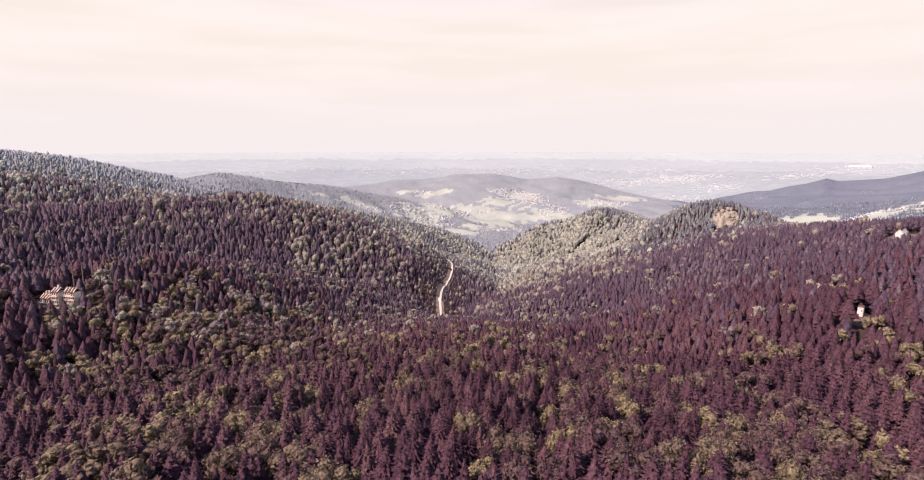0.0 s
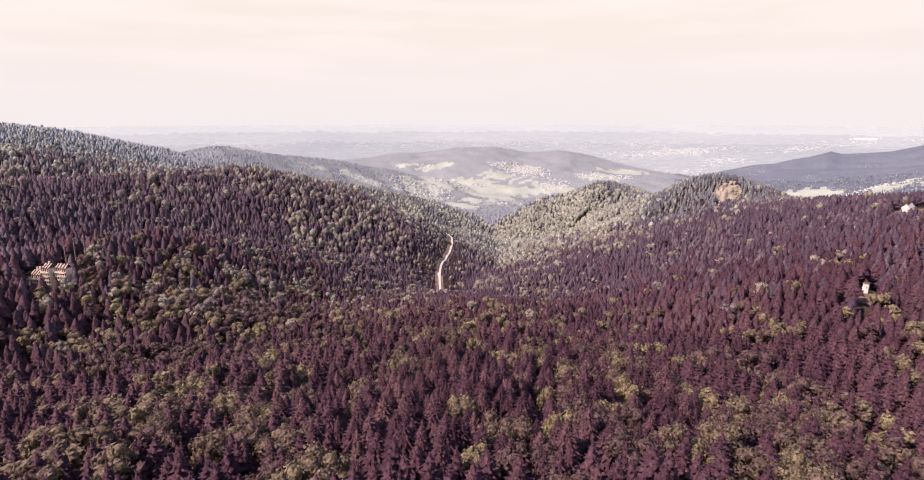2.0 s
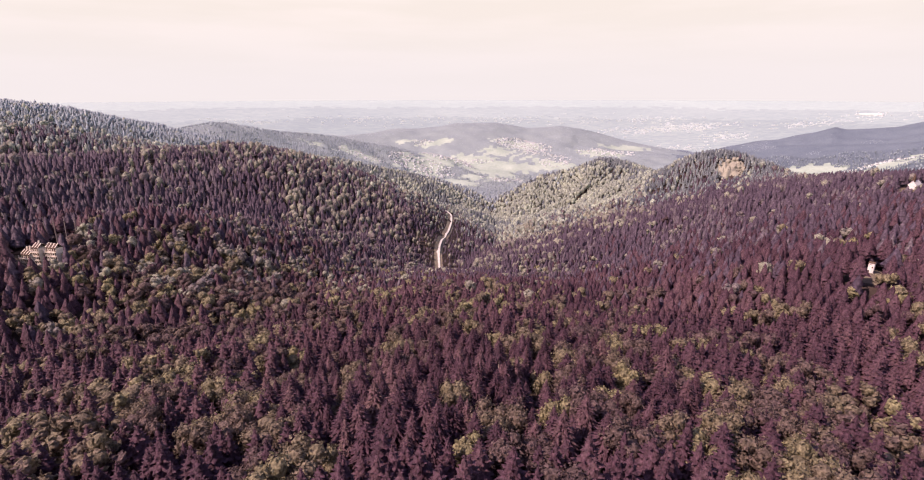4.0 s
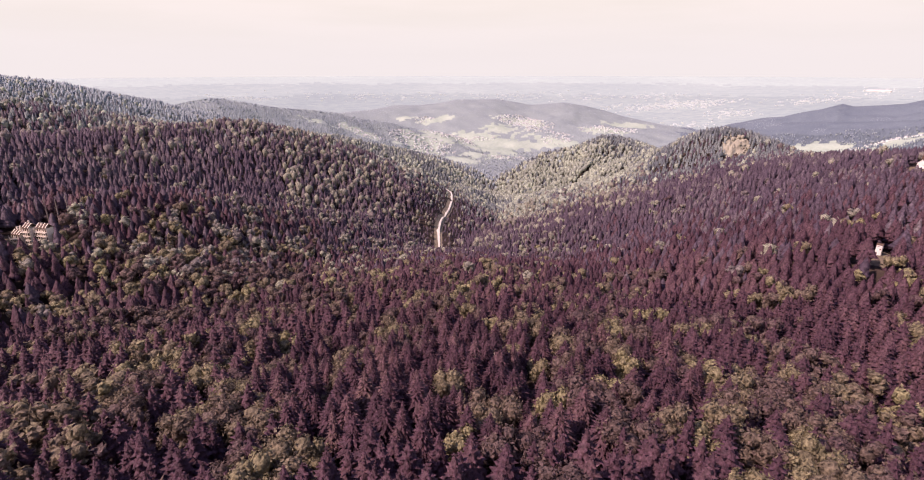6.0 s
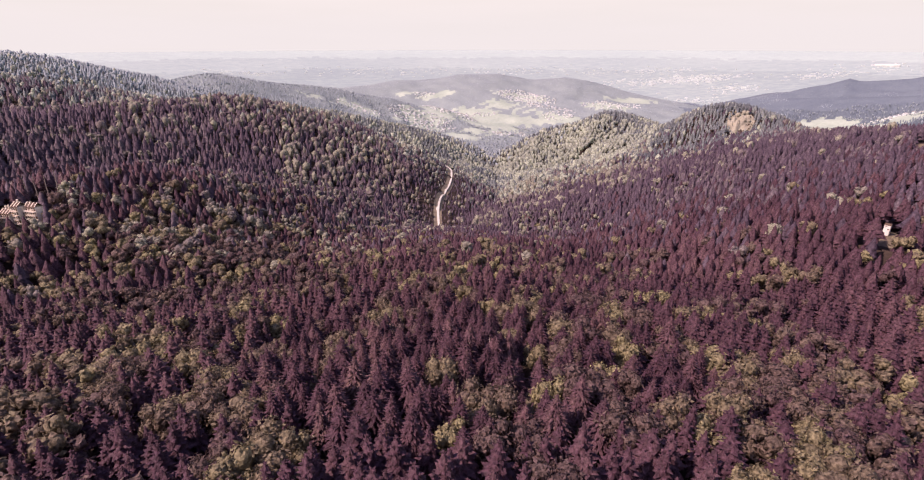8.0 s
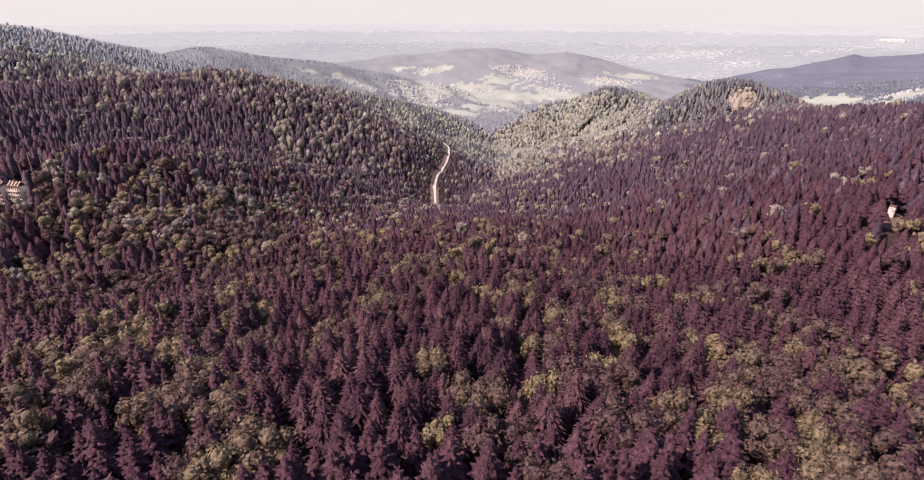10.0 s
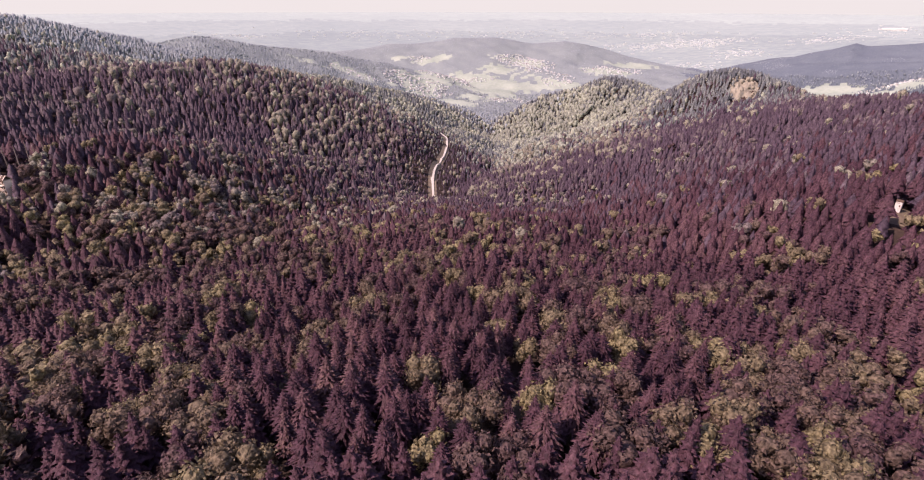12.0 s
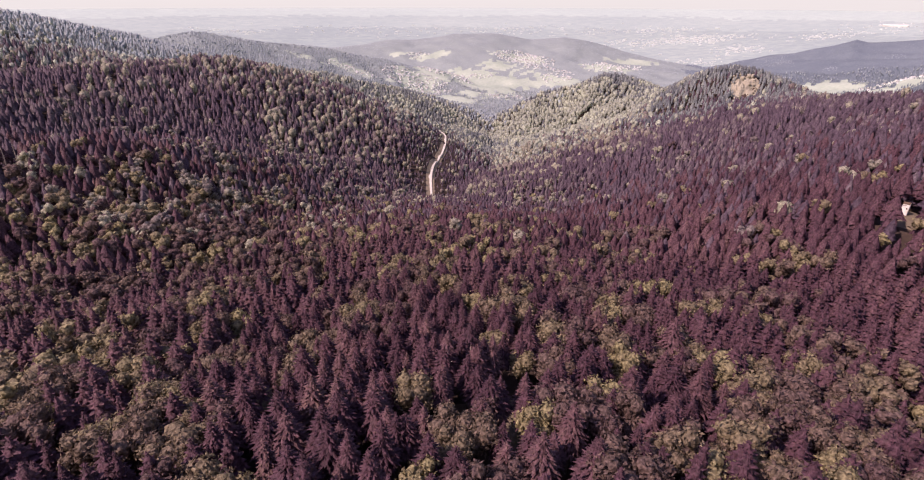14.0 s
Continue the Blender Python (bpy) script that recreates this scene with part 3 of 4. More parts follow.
def stand(name, label, shapes, mat, x, y, g, lo, hi):
    """One joined stand of trees: each a turned, scaled copy of one of the shapes."""
    pick = g.integers(0, len(shapes), len(x))
    vs, fs, ts, at = [], [], [], 0
    z = land(x, y) - 0.5
    for k, (v, f) in enumerate(shapes):
        sel = pick == k
        n = int(sel.sum())
        if not n:
            continue
        a, s, w = g.random(n) * 6.283, g.uniform(lo, hi, n), g.uniform(0.85, 1.2, n)
        s = s * (1 - 0.5 * step(np.hypot(x[sel], y[sel]), 1650, 2050))
        s = s * np.clip(0.3 + road_distance(x[sel], y[sel]) / 75, 0.36, 1)   # trees shrunk near the road, to keep it lit and in view
        c, q = (np.cos(a) * s * w)[:, None], (np.sin(a) * s * w)[:, None]
        P = np.empty((n, len(v), 3), np.float32)
        P[:, :, 0] = v[None, :, 0] * c - v[None, :, 1] * q + x[sel][:, None]
        P[:, :, 1] = v[None, :, 0] * q + v[None, :, 1] * c + y[sel][:, None]
        P[:, :, 2] = v[None, :, 2] * s[:, None] + z[sel][:, None]
        vs.append(P.reshape(-1, 3))
        fs.append((f[None] + (np.arange(n) * len(v))[:, None, None] + at).reshape(-1, 3))
        patch = 0.5 + 0.5 * np.clip(1.4 * waves(x[sel], y[sel], 140, 51), -1, 1)
        ts.append(np.repeat(0.5 * g.random(n) + 0.48 * patch, len(v)))
        at += n * len(v)
    me = mesh_of(name, np.concatenate(vs), [np.concatenate(fs)], [mat])
    me.attributes.new("tint", "FLOAT", "POINT").data.foreach_set("value", np.concatenate(ts).astype(np.float32))
    return tagged(new(name, me), label, "forest", kind="stuff")


def plant(r0, r1, half, spacing, seed, conifers, broadleaves, tag):
    g = np.random.default_rng(seed)
    x, y = forest_points(r0, r1, half, spacing, seed)
    ok = clear(x, y) & ((np.hypot(x, y) < 1700) | ~meadow(x, y, 0.09))
    x, y = x[ok], y[ok]
    is_leaf = g.random(len(x)) < leafy(x, y)
    if r0 >= 300:      # the broadleaved crowns are wide and stand apart
        keep = ~is_leaf | (g.random(len(x)) < (0.95 if r0 < 600 else 0.92))
        x, y, is_leaf = x[keep], y[keep], is_leaf[keep]
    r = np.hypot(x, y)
    # belts of growing haze by distance; on the right the last is shaded
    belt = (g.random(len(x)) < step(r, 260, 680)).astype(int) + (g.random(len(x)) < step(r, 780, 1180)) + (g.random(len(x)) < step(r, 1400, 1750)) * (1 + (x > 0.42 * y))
    for k, needles, leaves in ((0, NEEDLES, LEAVES), (1, HAZED_NEEDLES, HAZED_LEAVES), (2, HAZIER_NEEDLES, HAZIER_LEAVES), (3, HAZED_WOODS, HAZED_WOODS), (4, SHADED_SIDE_WOODS, HAZED_WOODS)):
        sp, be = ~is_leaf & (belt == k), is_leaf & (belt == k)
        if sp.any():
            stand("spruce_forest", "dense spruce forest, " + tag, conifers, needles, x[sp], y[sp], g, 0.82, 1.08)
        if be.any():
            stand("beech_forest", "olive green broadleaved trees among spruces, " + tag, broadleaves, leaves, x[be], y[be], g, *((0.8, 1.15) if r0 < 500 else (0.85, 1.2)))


FINE_SPRUCE = [needle_crown(rng, 20.0, rad, 14, 17, 1) for rad in (3.5, 3.9, 4.3, 4.7, 5.1)]
FINE_BEECH = [leaf_crown(rng, 19.0, rad, 13, 64, 0.50) for rad in (4.6, 5.0, 5.4, 5.8, 6.2)]
MID_SPRUCE = [needle_crown(rng, 20, rad, 7, 11, 0) for rad in (3.6, 4.0, 4.4, 4.8, 5.1)]
MID_BEECH = [leaf_crown(rng, 18.5, rad, 6, 13, 0.95) for rad in (4.8, 5.2, 5.6, 6.0, 6.4)]
LOW_SPRUCE = [spire(rng, 19.5, rad, 6, 8) for rad in (3.4, 3.8, 4.2, 4.5, 4.8, 5.2)]
LOW_BEECH = [leaf_crown(rng, 18.5, rad, 4, 8, 1.15) for rad in (4.6, 5.0, 5.4, 5.8, 6.2, 6.6)]
FAR_SPRUCE = [spire(rng, 18, rad, 3, 5) for rad in (3.2, 3.5, 3.8, 4.1, 4.4, 4.7)]
FAR_BEECH = [bush(rng, 17.5, rad) for rad in (2.9, 3.1, 3.3, 3.5, 3.7, 3.9, 4.1, 4.3)]
EDGE_SPRUCE = [spire(rng, 18, rad, 2, 5) for rad in (3.6, 4.0, 4.4, 4.8, 5.2)]
EDGE_BEECH = [ball(rng, (0, 0, 10), (3.8, 3.8, 6.8), 3, 4, 0.34) for k in range(8)]
CLUMP = [spire(rng, 3.0, 7.0, 1, 5) for k in range(6)]


def lone_trees():
    """The trees that the camera passes nearest, each a thing with trunk and crown."""
    g = np.random.default_rng(5)
    x, y = forest_points(0, 300, 180, 6.1, 5)
    ok = (np.hypot(x, y) < 75) | (np.abs(np.degrees(np.arctan2(x, y))) < 50)
    x, y = x[ok], y[ok]
    ok = clear(x, y)
    x, y = x[ok], y[ok]
    is_leaf = g.random(len(x)) < leafy(x, y)
    d = np.hypot((x - 10) * 0.8, y - 165)
    near = np.zeros(len(x), bool)
    for kind, count in ((False, 300), (True, 230)):
        idx = np.where(is_leaf == kind)[0]
        near[idx[np.argsort(d[idx])[:count]]] = True
    protos = {}
    for kind, shapes, mat, nm, th in ((False, FINE_SPRUCE, NEEDLES, "spruce_tree", (18.5, 0.28, 0, 0)), (True, FINE_BEECH, LEAVES, "beech_tree", (14, 0.32, 5, 3.0))):
        for k, (v, f) in enumerate(shapes):
            root = new(nm)
            lab = "tall dark green spruce with drooping branches in the forest" if not kind else "rounded olive green beech tree among dark spruces"
            tagged(root, lab, "tree", "forest trees")
            tv, tf = trunk_mesh(g, *th)
            for part, me in (("trunk", mesh_of("trunk", tv, [tf], [BARK])), ("crown", mesh_of("crown", v, [f], [mat]))):
                new(part, me).parent = root
            protos[kind, k] = [root, False]
    z = land(x, y) - 0.4
    for i in np.where(near)[0]:
        kind = bool(is_leaf[i])
        k = int(g.integers(0, 5))
        s, a = g.uniform(0.8, 1.06), g.random() * 360
        m = pose(x[i], y[i], z[i], g.uniform(-2, 2), g.uniform(-2, 2), a)
        root, used = protos[kind, k]
        if used:
            root = copy_thing(root, m)
        else:
            protos[kind, k][1] = True
            root.matrix_basis = m
        root.scale = (s * g.uniform(0.88, 1.15),) * 2 + (s,)
    far = ~near
    sp, be = far & ~is_leaf, far & is_leaf
    stand("spruce_forest", "dense dark spruce forest on the near spur", MID_SPRUCE, NEEDLES, x[sp], y[sp], g, 0.8, 1.06)
    stand("beech_forest", "olive green broadleaved trees on the near spur", MID_BEECH, LEAVES, x[be], y[be], g, 0.8, 1.1)


def bare_pines():
    """Tall pale trunks with a small crown left at the top, at the edge of the hotel's clearing, and a dead one."""
    g = np.random.default_rng(61)
    for x, y, h, crowned in ((-282, 351, 23, True), (-279, 355, 24, True), (-276, 360, 22, True), (-272, 364, 24, True), (-269, 367, 22, True), (-266, 371, 23, True), (-166, 284, 21, False), (8.6, 150.5, 19, True), (15.2, 152.0, 20, True)):
        root = new("bare_pine" if crowned else "dead_tree")
        tagged(root, "tall pine with bare pale trunk beside the forest clearing" if crowned else "dead pale tree trunk standing among green beeches", "tree")
        root.matrix_basis = pose(x, y, float(land(x, y)), g.uniform(-2, 2), g.uniform(-2, 2), g.random() * 360)
        v, f = trunk_mesh(g, h, 0.55 if h > 10 else 0.28, 4 if not crowned else 2, 1.6)
        new("trunk", mesh_of("trunk", v, [f], [PALE_BARK])).parent = root
        if crowned:
            v, f = needle_crown(g, 9, 2.6, 7, 8, 1)
            new("crown", mesh_of("crown", v + np.array([0, 0, h - 5.5]), [f], [NEEDLES])).parent = root


lone_trees()
bare_pines()
plant(300, 680, 47.5, 6.2, 11, LOW_SPRUCE, LOW_BEECH, "on the valley sides")
plant(680, 1450, 44, 6.9, 12, FAR_SPRUCE, FAR_BEECH, "on the mountain slopes")
plant(1450, 2000, 44, 9.3, 13, EDGE_SPRUCE, EDGE_BEECH, "on the back range")
plant(2000, 2280, 44, 9.3, 14, EDGE_SPRUCE, EDGE_BEECH, "at the edge of the far meadows")


def far_woods():
    # beyond 2950 m the wood colour holds more haze
    for r0, r1, gap, mat, lab in ((2280, 2950, 10.2, HAZED_WOODS, "hazy woods round the far villages"), (2950, 3430, 10.0, HAZIER_WOODS, "pale blue hazy woods on the outer hills")):
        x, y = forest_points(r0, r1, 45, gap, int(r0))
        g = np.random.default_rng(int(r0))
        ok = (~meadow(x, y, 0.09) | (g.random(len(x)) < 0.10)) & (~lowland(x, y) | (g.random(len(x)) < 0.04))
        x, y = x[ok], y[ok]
        # towards both edges of the view the woods take the shaded colour
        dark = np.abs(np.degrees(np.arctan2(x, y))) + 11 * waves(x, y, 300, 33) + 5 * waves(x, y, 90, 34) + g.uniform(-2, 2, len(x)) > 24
        for sel, tone in ((dark, SHADED_SIDE_WOODS), (~dark, mat)):
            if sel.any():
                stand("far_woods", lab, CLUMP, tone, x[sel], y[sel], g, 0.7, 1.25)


far_woods()


# ---- building helpers ----
def part(name, bm, material, parent, label=""):
    me = bpy.data.meshes.new(name)
    bm.to_mesh(me)
    bm.free()
    me.materials.append(material)
    ob = new(name, me)
    ob.parent = parent
    return tagged(ob, label)


def box(bm, x0, y0, z0, x1, y1, z1):
    v = [bm.verts.new(p) for p in ((x0, y0, z0), (x1, y0, z0), (x1, y1, z0), (x0, y1, z0), (x0, y0, z1), (x1, y0, z1), (x1, y1, z1), (x0, y1, z1))]
    for f in ((0, 3, 2, 1), (4, 5, 6, 7), (0, 1, 5, 4), (1, 2, 6, 5), (2, 3, 7, 6), (3, 0, 4, 7)):
        bm.faces.new([v[i] for i in f])
    return bm


def boxed(*bounds):
    return box(bmesh.new(), *bounds)


def gabled(w, d, eaves, ridge, thick=0.35, over=0.5):
    """A saddle roof with its ridge along x: two slabs with thickness."""
    bm = bmesh.new()
    x = w / 2 + over
    pts = [(-d / 2 - over, eaves - over * (ridge - eaves) / (d / 2)), (0, ridge), (d / 2 + over, eaves - over * (ridge - eaves) / (d / 2))]
    rows = [[bm.verts.new((sx, y, z + dz)) for y, z in pts] for sx in (-x, x) for dz in (0, thick)]
    a0, a1, b0, b1 = rows
    for i in (0, 1):
        bm.faces.new((a1[i], b1[i], b1[i + 1], a1[i + 1])[::-1])
        bm.faces.new((a0[i], a0[i + 1], b0[i + 1], b0[i])[::-1])
        bm.faces.new((a0[i], a1[i], a1[i + 1], a0[i + 1])[::-1])
        bm.faces.new((b0[i], b0[i + 1], b1[i + 1], b1[i])[::-1])
    bm.faces.new((a0[0], b0[0], b1[0], a1[0])[::-1])
    bm.faces.new((a0[2], a1[2], b1[2], b0[2])[::-1])
    bmesh.ops.recalc_face_normals(bm, faces=bm.faces)
    return bm


def gable_walls(w, d, eaves, ridge):
    bm = bmesh.new()
    prof = [(-d / 2, 0), (d / 2, 0), (d / 2, eaves), (0, ridge), (-d / 2, eaves)]
    a, b = ([bm.verts.new((sx, y, z)) for y, z in prof] for sx in (-w / 2, w / 2))
    bm.faces.new(a[::-1]), bm.faces.new(b)
    for i in range(5):
        j = (i + 1) % 5
        bm.faces.new((a[i], a[j], b[j], b[i]))
    bmesh.ops.recalc_face_normals(bm, faces=bm.faces)
    return bm


# ---- the road ----
def build_road():
    pts = [Vector((x, y, 0)) for x, y in ROAD_LINE]
    fine = []
    for i in range(len(pts) - 1):
        p0, p1, p2, p3 = pts[max(i - 1, 0)], pts[i], pts[i + 1], pts[min(i + 2, len(pts) - 1)]
        for k in range(8):
            t = k / 8
            fine.append(0.5 * ((2 * p1) + (p2 - p0) * t + (2 * p0 - 5 * p1 + 4 * p2 - p3) * t * t + (3 * p1 - p0 - 3 * p2 + p3) * t ** 3))
    fine.append(pts[-1])
    for name, half, lift, mat, lab, kind in (("road_verge", 6.0, 0.8, VERGE, "dry brown grass verge along the forest road", "ground"), ("road", 2.5, 1.1, ROAD, "pale narrow road winding down through the forest", "road")):
        bm = bmesh.new()
        rows = []
        for i, p in enumerate(fine):
            d = (fine[min(i + 1, len(fine) - 1)] - fine[max(i - 1, 0)]).normalized()
            n = Vector((d.y, -d.x, 0))
            zc = float(land(p.x, p.y))
            row = []
            for s in (-1, 1):
                q = p + n * half * s
                z = zc + lift if name == "road" else float(land(q.x, q.y)) + lift
                row += [bm.verts.new((q.x, q.y, z)), bm.verts.new((q.x, q.y, z - 3))]
            rows.append(row)
        for a, b in zip(rows, rows[1:]):
            bm.faces.new((a[0], a[2], b[2], b[0]))
            bm.faces.new((a[1], a[0], b[0], b[1]))
            bm.faces.new((a[2], a[3], b[3], b[2]))
        bmesh.ops.recalc_face_normals(bm, faces=bm.faces)
        me = bpy.data.meshes.new(name)
        bm.to_mesh(me)
        bm.free()
        me.materials.append(mat)
        tagged(new(name, me), lab, kind, kind="structure")


build_road()


# ---- the crag on the wooded hill ----
def build_crag():
    g = np.random.default_rng(31)
    root = new("rock_outcrop")
    tagged(root, "pale weathered granite crag breaking through the wooded hillside", "rock")
    root.location = (CRAG[0], CRAG[1], float(land(*CRAG)))
    d = math.hypot(*CRAG)
    ux, uy = CRAG[0] / d, CRAG[1] / d
    n = 34
    i, j = np.meshgrid(np.linspace(-1, 1, n), np.linspace(-1, 1, n), indexing="ij")
    across, along = 26 * i * np.sqrt(1 - j * j / 2), 32 * j * np.sqrt(1 - i * i / 2)
    px, py = across * uy + along * ux, -across * ux + along * uy
    ledge = 3.2 * np.floor((along + 9 * waves(px, py, 40, 43)) / 17) - 3.2 * along / 17
    edge = 1 - np.maximum(np.abs(i), np.abs(j)) ** 3
    lift = edge * (7 + ledge) + 1.8 * waves(px, py, 18, 41) + 1.3 * g.normal(size=px.shape)
    pz = land(CRAG[0] + px, CRAG[1] + py) - root.location.z + lift - 1.5
    a, b = np.meshgrid(np.arange(n - 1), np.arange(n - 1), indexing="ij")
    quads = np.stack([a * n + b, a * n + b + 1, (a + 1) * n + b + 1, (a + 1) * n + b], -1).reshape(-1, 4)[:, ::-1]
    new("rock_face", mesh_of("rock_face", np.stack([px, py, pz], -1).reshape(-1, 3), [quads], [ROCK])).parent = root
    for k in range(34):
        p, q = g.uniform(-24, 24), g.uniform(-29, 29)
        if math.hypot(p / 26, q / 32) > 0.95:
            continue
        x, y = p * uy + q * ux, -p * ux + q * uy
        h = float(land(CRAG[0] + x, CRAG[1] + y)) - root.location.z + 4
        s = g.uniform(1.6, 3.8)
        v, f = ball(g, (0, 0, 0), (s, s * 0.9, s * g.uniform(0.7, 1.3)), 5, 7, 0.28)
        v[:, 2] = np.round(v[:, 2] / 2.2) * 2.2 * 0.6 + v[:, 2] * 0.4
        ob = new("boulder", mesh_of("boulder", v + np.array([x, y, h + s * 0.2]), [f], [ROCK]))
        ob.parent = root


build_crag()


# ---- the hotel in its clearing ----
def hotel_block(root, x0, x1, y0, y1, z0, storeys):
    """One wing: pale framing and balconies over dark window bays, under a low dark roof with pale rafters."""
    top = z0 + 2.8 * storeys
    part("wall", boxed(x0, y0, z0 - 4, x1, y1, top), PALE_TIMBER, root)
    mid, w, d = (x0 + x1) / 2, x1 - x0, y1 - y0
    roof = gabled(w, d, top, top + 2.4)
    bmesh.ops.translate(roof, verts=roof.verts, vec=(mid, (y0 + y1) / 2, 0))
    part("roof", roof, DARK_TIMBER, root, "dark shingle roof")
    for x in np.linspace(x0 + 0.3, x1 - 0.3, max(3, int(w / 2.6))):
        beam = gabled(0.5, d, top + 0.35, top + 2.75, 0.3, 0.1)
        bmesh.ops.translate(beam, verts=beam.verts, vec=(x, (y0 + y1) / 2, 0))
        part("rafter", beam, PALE_TIMBER, root)
    for k in range(storeys):
        z = z0 + 2.8 * k
        deep = 2.4 - 0.5 * (k % 2)
        balcony = part("balcony", boxed(x0 - 0.5, y0 - deep, z - 0.15, x1 + 0.4, y0 - 0.002, z + 0.2), PALE_TIMBER, root)
        part("rail", boxed(x0 - 0.5, y0 - deep - 0.05, z + 0.9, x1 + 0.4, y0 - deep + 0.12, z + 1.2), PALE_TIMBER, balcony)
        for x in np.linspace(x0 - 0.3, x1 + 0.2, max(4, int(w / 2.3))):
            part("post", boxed(x - 0.16, y0 - deep + 0.14, z + 0.2, x + 0.16, y0 - deep + 0.42, z + 2.6), PALE_TIMBER, balcony)
        bays = max(3, int(w / 2.4))
        for i in range(bays):
            x = x0 + w * (i + 0.5) / bays
            part("window", boxed(x - 0.8, y0 - 0.08, z + 0.35, x + 0.8, y0 + 0.05, z + 2.4), DARK_TIMBER, root, "dark window bay")


def build_hotel():
    root = new("forest_hotel")
    tagged(root, "pale timber hotel with stacked balconies, alone in a forest clearing", "building")
    root.matrix_basis = pose(HOTEL[0], HOTEL[1], float(land(*HOTEL)) - 0.5, 0, 0, -15)
    root.scale = (0.64, 0.64, 0.92)
    hotel_block(root, -13, -2, -7, 2, 0.5, 3)
    hotel_block(root, -2.2, 5.5, -3, 6, 2.0, 4)
    hotel_block(root, 8.5, 21, 2, 9, 4.5, 3)
    part("wall", boxed(5.5, 1, -3, 8.5, 7, 9), DARK_TIMBER, root, "dark timber link between the wings")
    for x, y, h in ((-10, -2, 13.5), (-4.5, -3, 14.5), (1.5, 2, 17.5), (13, 5, 16.0)):
        part("chimney", boxed(x - 0.6, y - 0.6, 6, x + 0.6, y + 0.6, h), PALE_TIMBER, root)
    part("terrace", boxed(-15, -13, -3, -3, -9.5, 0.4), PALE_TIMBER, root, "pale terrace")


build_hotel()


# ---- felled logs by the small clearing ----
def build_logs():
    g = np.random.default_rng(17)
    for ax, ay, bx, by in ((9.8, 130.3, 15.5, 132.5), (12.4, 138.4, 16.5, 140.7), (10.6, 133.0, 13.0, 136.8), (13.2, 134.0, 16.2, 137.2)):
        a, b = Vector((ax, ay, float(land(ax, ay)) + 0.25)), Vector((bx, by, float(land(bx, by)) + 0.25))
        v, f = trunk_mesh(g, (b - a).length, 0.3)
        v[:, :2] *= np.where(v[:, 2:3] > 1, 4.5, 1.0)
        ob = new("felled_log", mesh_of("felled_log", v, [f], [PALE_BARK]))
        ob.matrix_basis = Matrix.Translation(a) @ (b - a).to_track_quat("Z", "Y").to_matrix().to_4x4()
        tagged(ob, "pale felled log lying on grass in a small clearing", "log", "felled logs")


build_logs()


# ---- chapel and hut ----
def build_chapel():
    root = new("chapel")
    tagged(root, "white chapel with pale roof and dark spire above the trees", "chapel")
    root.matrix_basis = pose(CHAPEL[0], CHAPEL[1], float(land(*CHAPEL)), 0, 0, 25)
    root.scale = (0.62, 0.62, 0.62)
    part("wall", gable_walls(16, 11, 7, 13), PLASTER, root)
    part("roof", gabled(16, 11, 7, 13), SLATE, root)
    tower = part("tower", boxed(-7.6, -1.7, 6, -4.2, 1.7, 17), DARK_TIMBER, root)
    bm = bmesh.new()
    bmesh.ops.create_cone(bm, cap_ends=True, segments=8, radius1=2.0, radius2=0.06, depth=8, matrix=Matrix.Translation((-5.9, 0, 21.0)))
    part("spire", bm, DARK_TIMBER, tower)
    for x in (-5, 0, 5):
        part("window", boxed(x - 0.7, -5.56, 2.5, x + 0.7, -5.44, 5.5), DARK_TIMBER, root, "dark window")


def build_hut():
    root = new("forest_hut")
    tagged(root, "narrow whitewashed hut with dark roof between dark spruces", "hut")
    root.matrix_basis = pose(HUT[0], HUT[1], float(land(*HUT)), 0, 0, -50)
    root.scale = (0.6, 0.6, 0.66)
    part("wall", gable_walls(4.6, 4.2, 8.5, 9.6), PLASTER, root)
    part("roof", gabled(4.6, 4.2, 8.5, 9.6, 0.2, 0.2), DARK_TIMBER, root)
    part("door", boxed(-1.9, -2.16, 0.0, -0.7, -2.06, 2.3), DARK_TIMBER, root, "dark plank door")
    part("window", boxed(0.5, -2.16, 4.6, 1.5, -2.06, 5.8), DARK_TIMBER, root, "dark window")
    part("sign_board", boxed(-2.0, -2.22, 7.2, 0.2, -2.11, 7.5), DARK_TIMBER, root, "dark board")


build_chapel()
build_hut()


# ---- far villages ----
# middle x, y, half-width, half-depth, houses
CLUSTERS = [(-170, 2150, 140, 100, 70), (-60, 2330, 120, 55, 36), (30, 2430, 140, 30, 16), (270, 2660, 100, 70, 40), (360, 2560, 85, 95, 32),
            (430, 2400, 75, 75, 22), (200, 2130, 130, 32, 16), (690, 2500, 140, 80, 26), (-400, 1995, 100, 35, 10), (1300, 1590, 140, 60, 14), (-210, 2700, 60, 30, 8)]


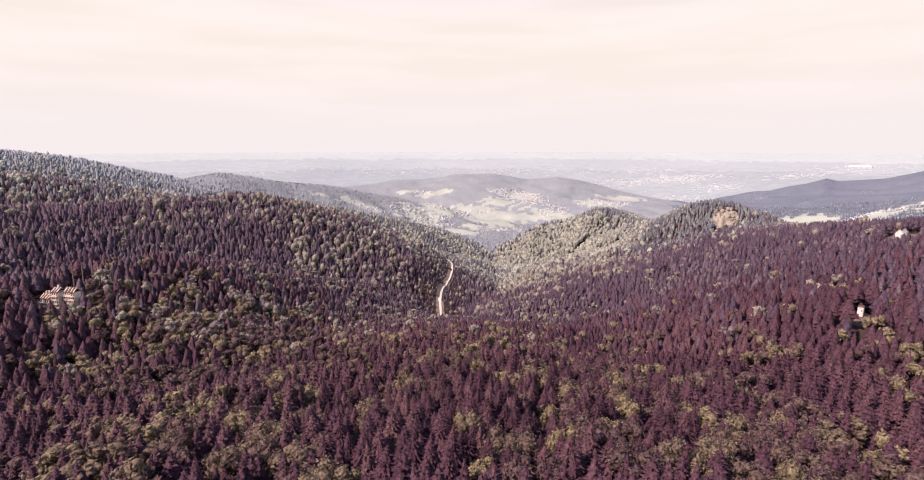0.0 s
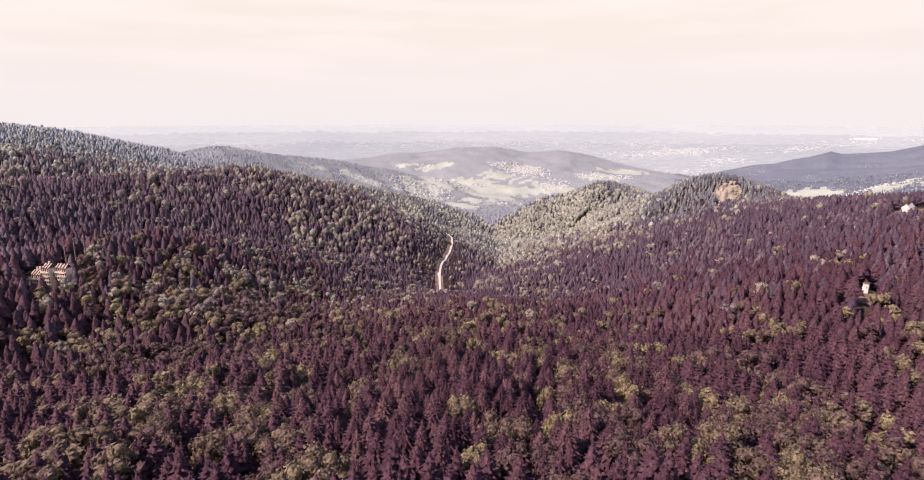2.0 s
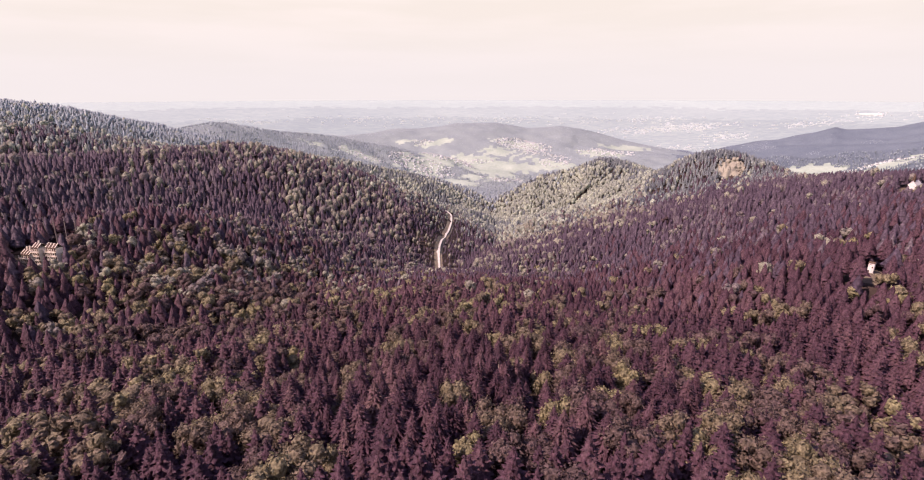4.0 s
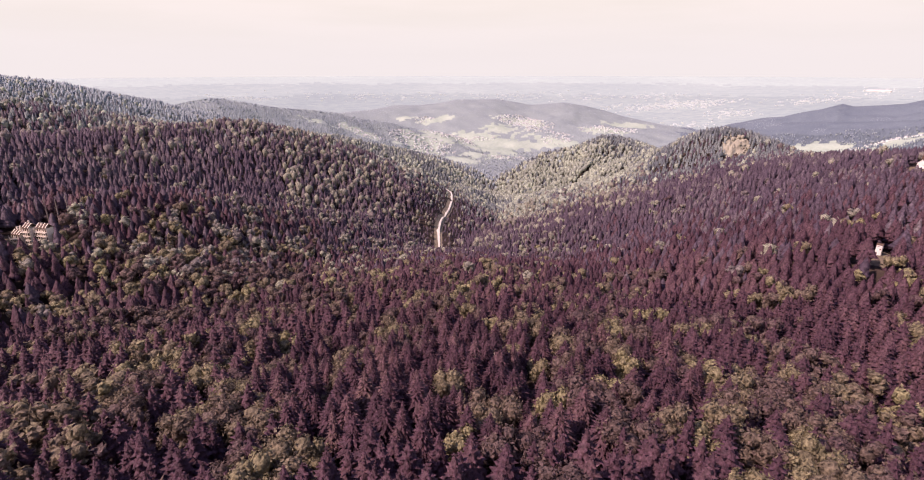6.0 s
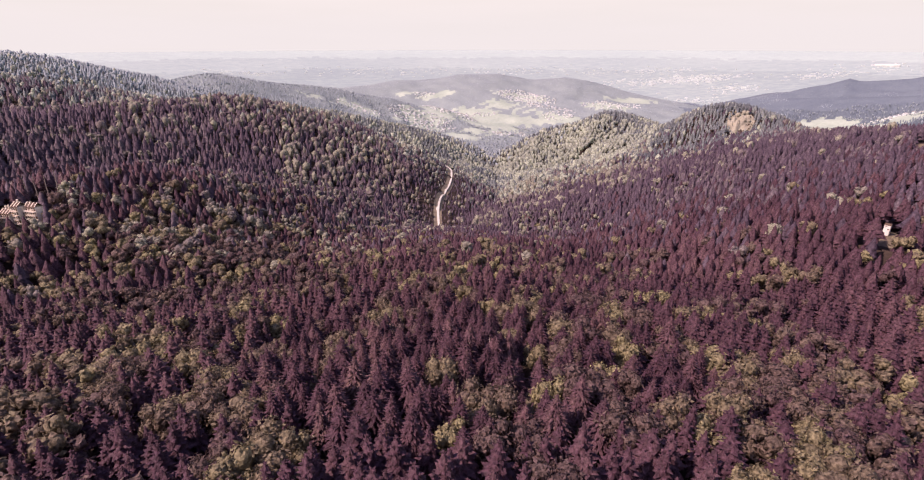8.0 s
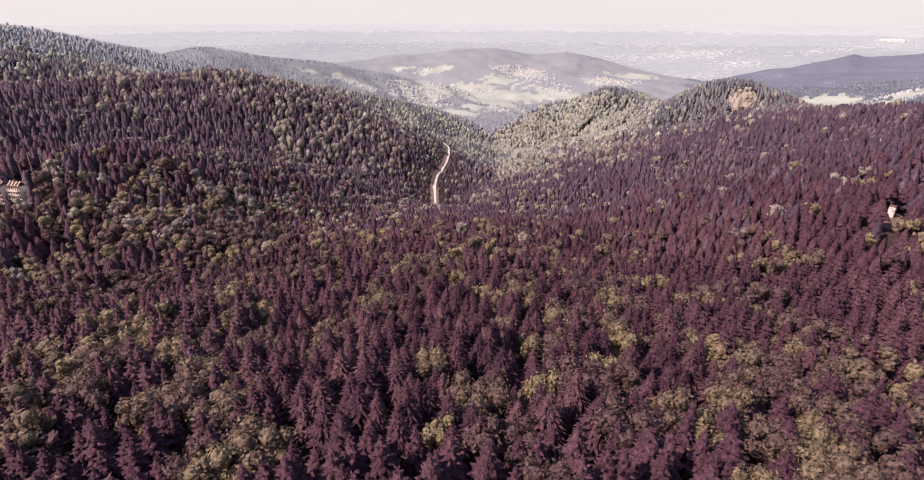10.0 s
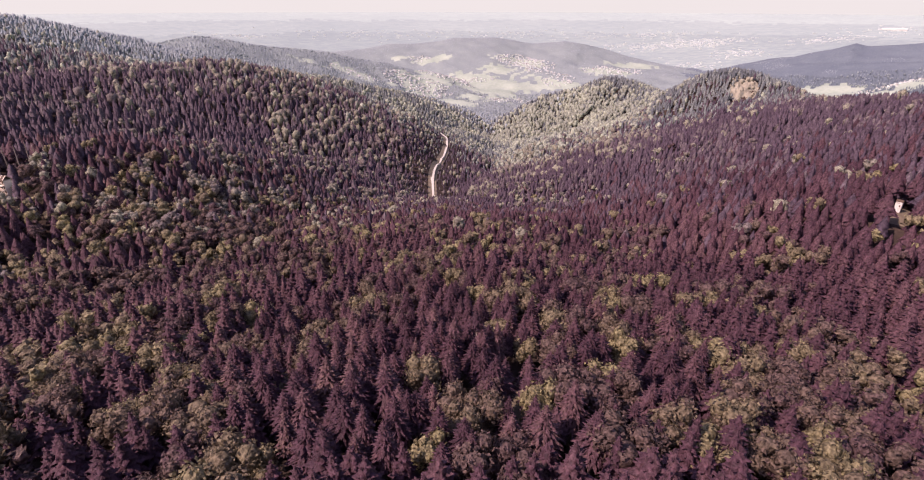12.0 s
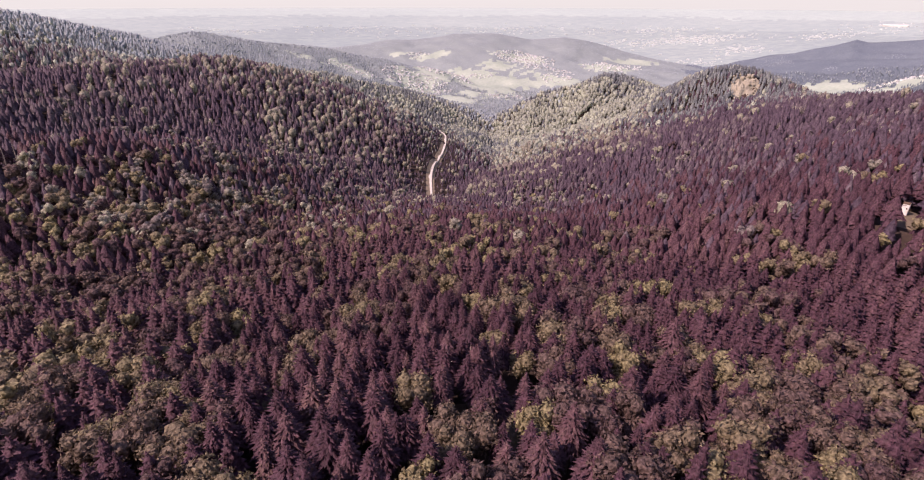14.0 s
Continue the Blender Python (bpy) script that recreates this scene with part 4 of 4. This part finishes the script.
def build_villages():
    g = np.random.default_rng(77)
    protos = []
    for w, d, e, r in ((9, 7, 4.5, 7.2), (11, 8, 5.0, 8.2), (7, 6, 3.8, 6.2)):
        root = new("village_house")
        tagged(root, "small white house with %s saddle roof in a village" % ("faded tiled" if w == 9 else "pale grey slate"), "house", "village houses")
        part("wall", gable_walls(w, d, e, r), TOWN_WHITE, root)
        part("roof", gabled(w, d, e, r), TILES if w == 9 else SLATE, root)
        protos.append([root, False])
    spare = bmesh.new()
    for cx, cy, a, b, n in CLUSTERS:
        for k in range(int(n * 4.2)):
            t, q = g.random() * 6.283, math.sqrt(g.random())
            x, y = cx + a * q * math.cos(t), cy + b * q * math.sin(t)
            m = pose(x, y, float(land(x, y)) - 0.4, 0, 0, g.uniform(0, 180))
            if k >= n:      # past the first three hundred, joined into one
                w, d, e = g.uniform(2.4, 3.9), g.uniform(2.0, 3.0), g.uniform(2.2, 3.6)
                v = [spare.verts.new(m @ Vector(c)) for c in ((-w, -d, 0), (w, -d, 0), (w, d, 0), (-w, d, 0), (-w, -d, e), (w, -d, e), (w, d, e), (-w, d, e), (-w, 0, e + 2.2), (w, 0, e + 2.2))]
                for f in ((0, 1, 5, 4), (2, 3, 7, 6), (1, 2, 6, 9, 5), (3, 0, 4, 8, 7)):
                    spare.faces.new([v[i] for i in f])
                for f in ((4, 5, 9, 8), (6, 7, 8, 9)):
                    spare.faces.new([v[i] for i in f]).material_index = 1 + k % 2
                continue
            p = protos[int(g.integers(0, 3))]
            one = p[0]
            if p[1]:
                one = copy_thing(p[0], m)
            else:
                p[1] = True
                one.matrix_basis = m
            one.scale = (g.uniform(0.6, 0.85),) * 3
    me = bpy.data.meshes.new("village_outskirts")
    spare.to_mesh(me)
    spare.free()
    for mat in (TOWN_WHITE, SLATE, TILES):
        me.materials.append(mat)
    tagged(new("village_outskirts", me), "small pale houses scattered round the far villages", "village", kind="stuff")


build_villages()


# ---- towns and greenhouses on the plain ----
def build_plain():
    g = np.random.default_rng(99)
    bm = bmesh.new()
    for cx, cy, a, b, n in ((1400, 3350, 330, 110, 230), (1000, 3340, 260, 120, 70), (1540, 3080, 160, 90, 60), (2090, 3200, 240, 90, 70), (1250, 3650, 420, 110, 80),
                            (1250, 2900, 160, 130, 40), (300, 3800, 700, 200, 90), (-700, 3750, 600, 200, 80), (-1500, 3540, 300, 60, 40), (2500, 3300, 400, 200, 60)):
        for k in range(n):
            x, y = cx + g.normal() * a * 0.5, cy + g.normal() * b * 0.5
            if not 2800 < math.hypot(x, y) < 4900 or not lowland(np.array([x]), np.array([y]))[0]:
                continue
            z = float(land(x, y))
            w, d = g.uniform(5, 22), g.uniform(3, 8)
            box(bm, x - w / 2, y - d / 2, z - 1, x + w / 2, y + d / 2, z + g.uniform(2, 5))
    me = bpy.data.meshes.new("far_town")
    bm.to_mesh(me)
    bm.free()
    me.materials.append(TOWN_WHITE)
    tagged(new("far_town", me), "pale roofs of towns scattered over the hazy plain", "town", kind="stuff")
    x, y = 2600, 3362
    z = float(land(x, y))
    root = new("greenhouse")
    tagged(root, "long white greenhouse roof far out on the plain", "greenhouse")
    root.matrix_basis = pose(x, y, z, 0, 0, -38)
    part("wall", boxed(-60, -25, -2, 60, 25, 4), PLASTER, root)
    part("roof", gabled(120, 50, 4, 9, 0.5, 1), PLASTER, root)


build_plain()
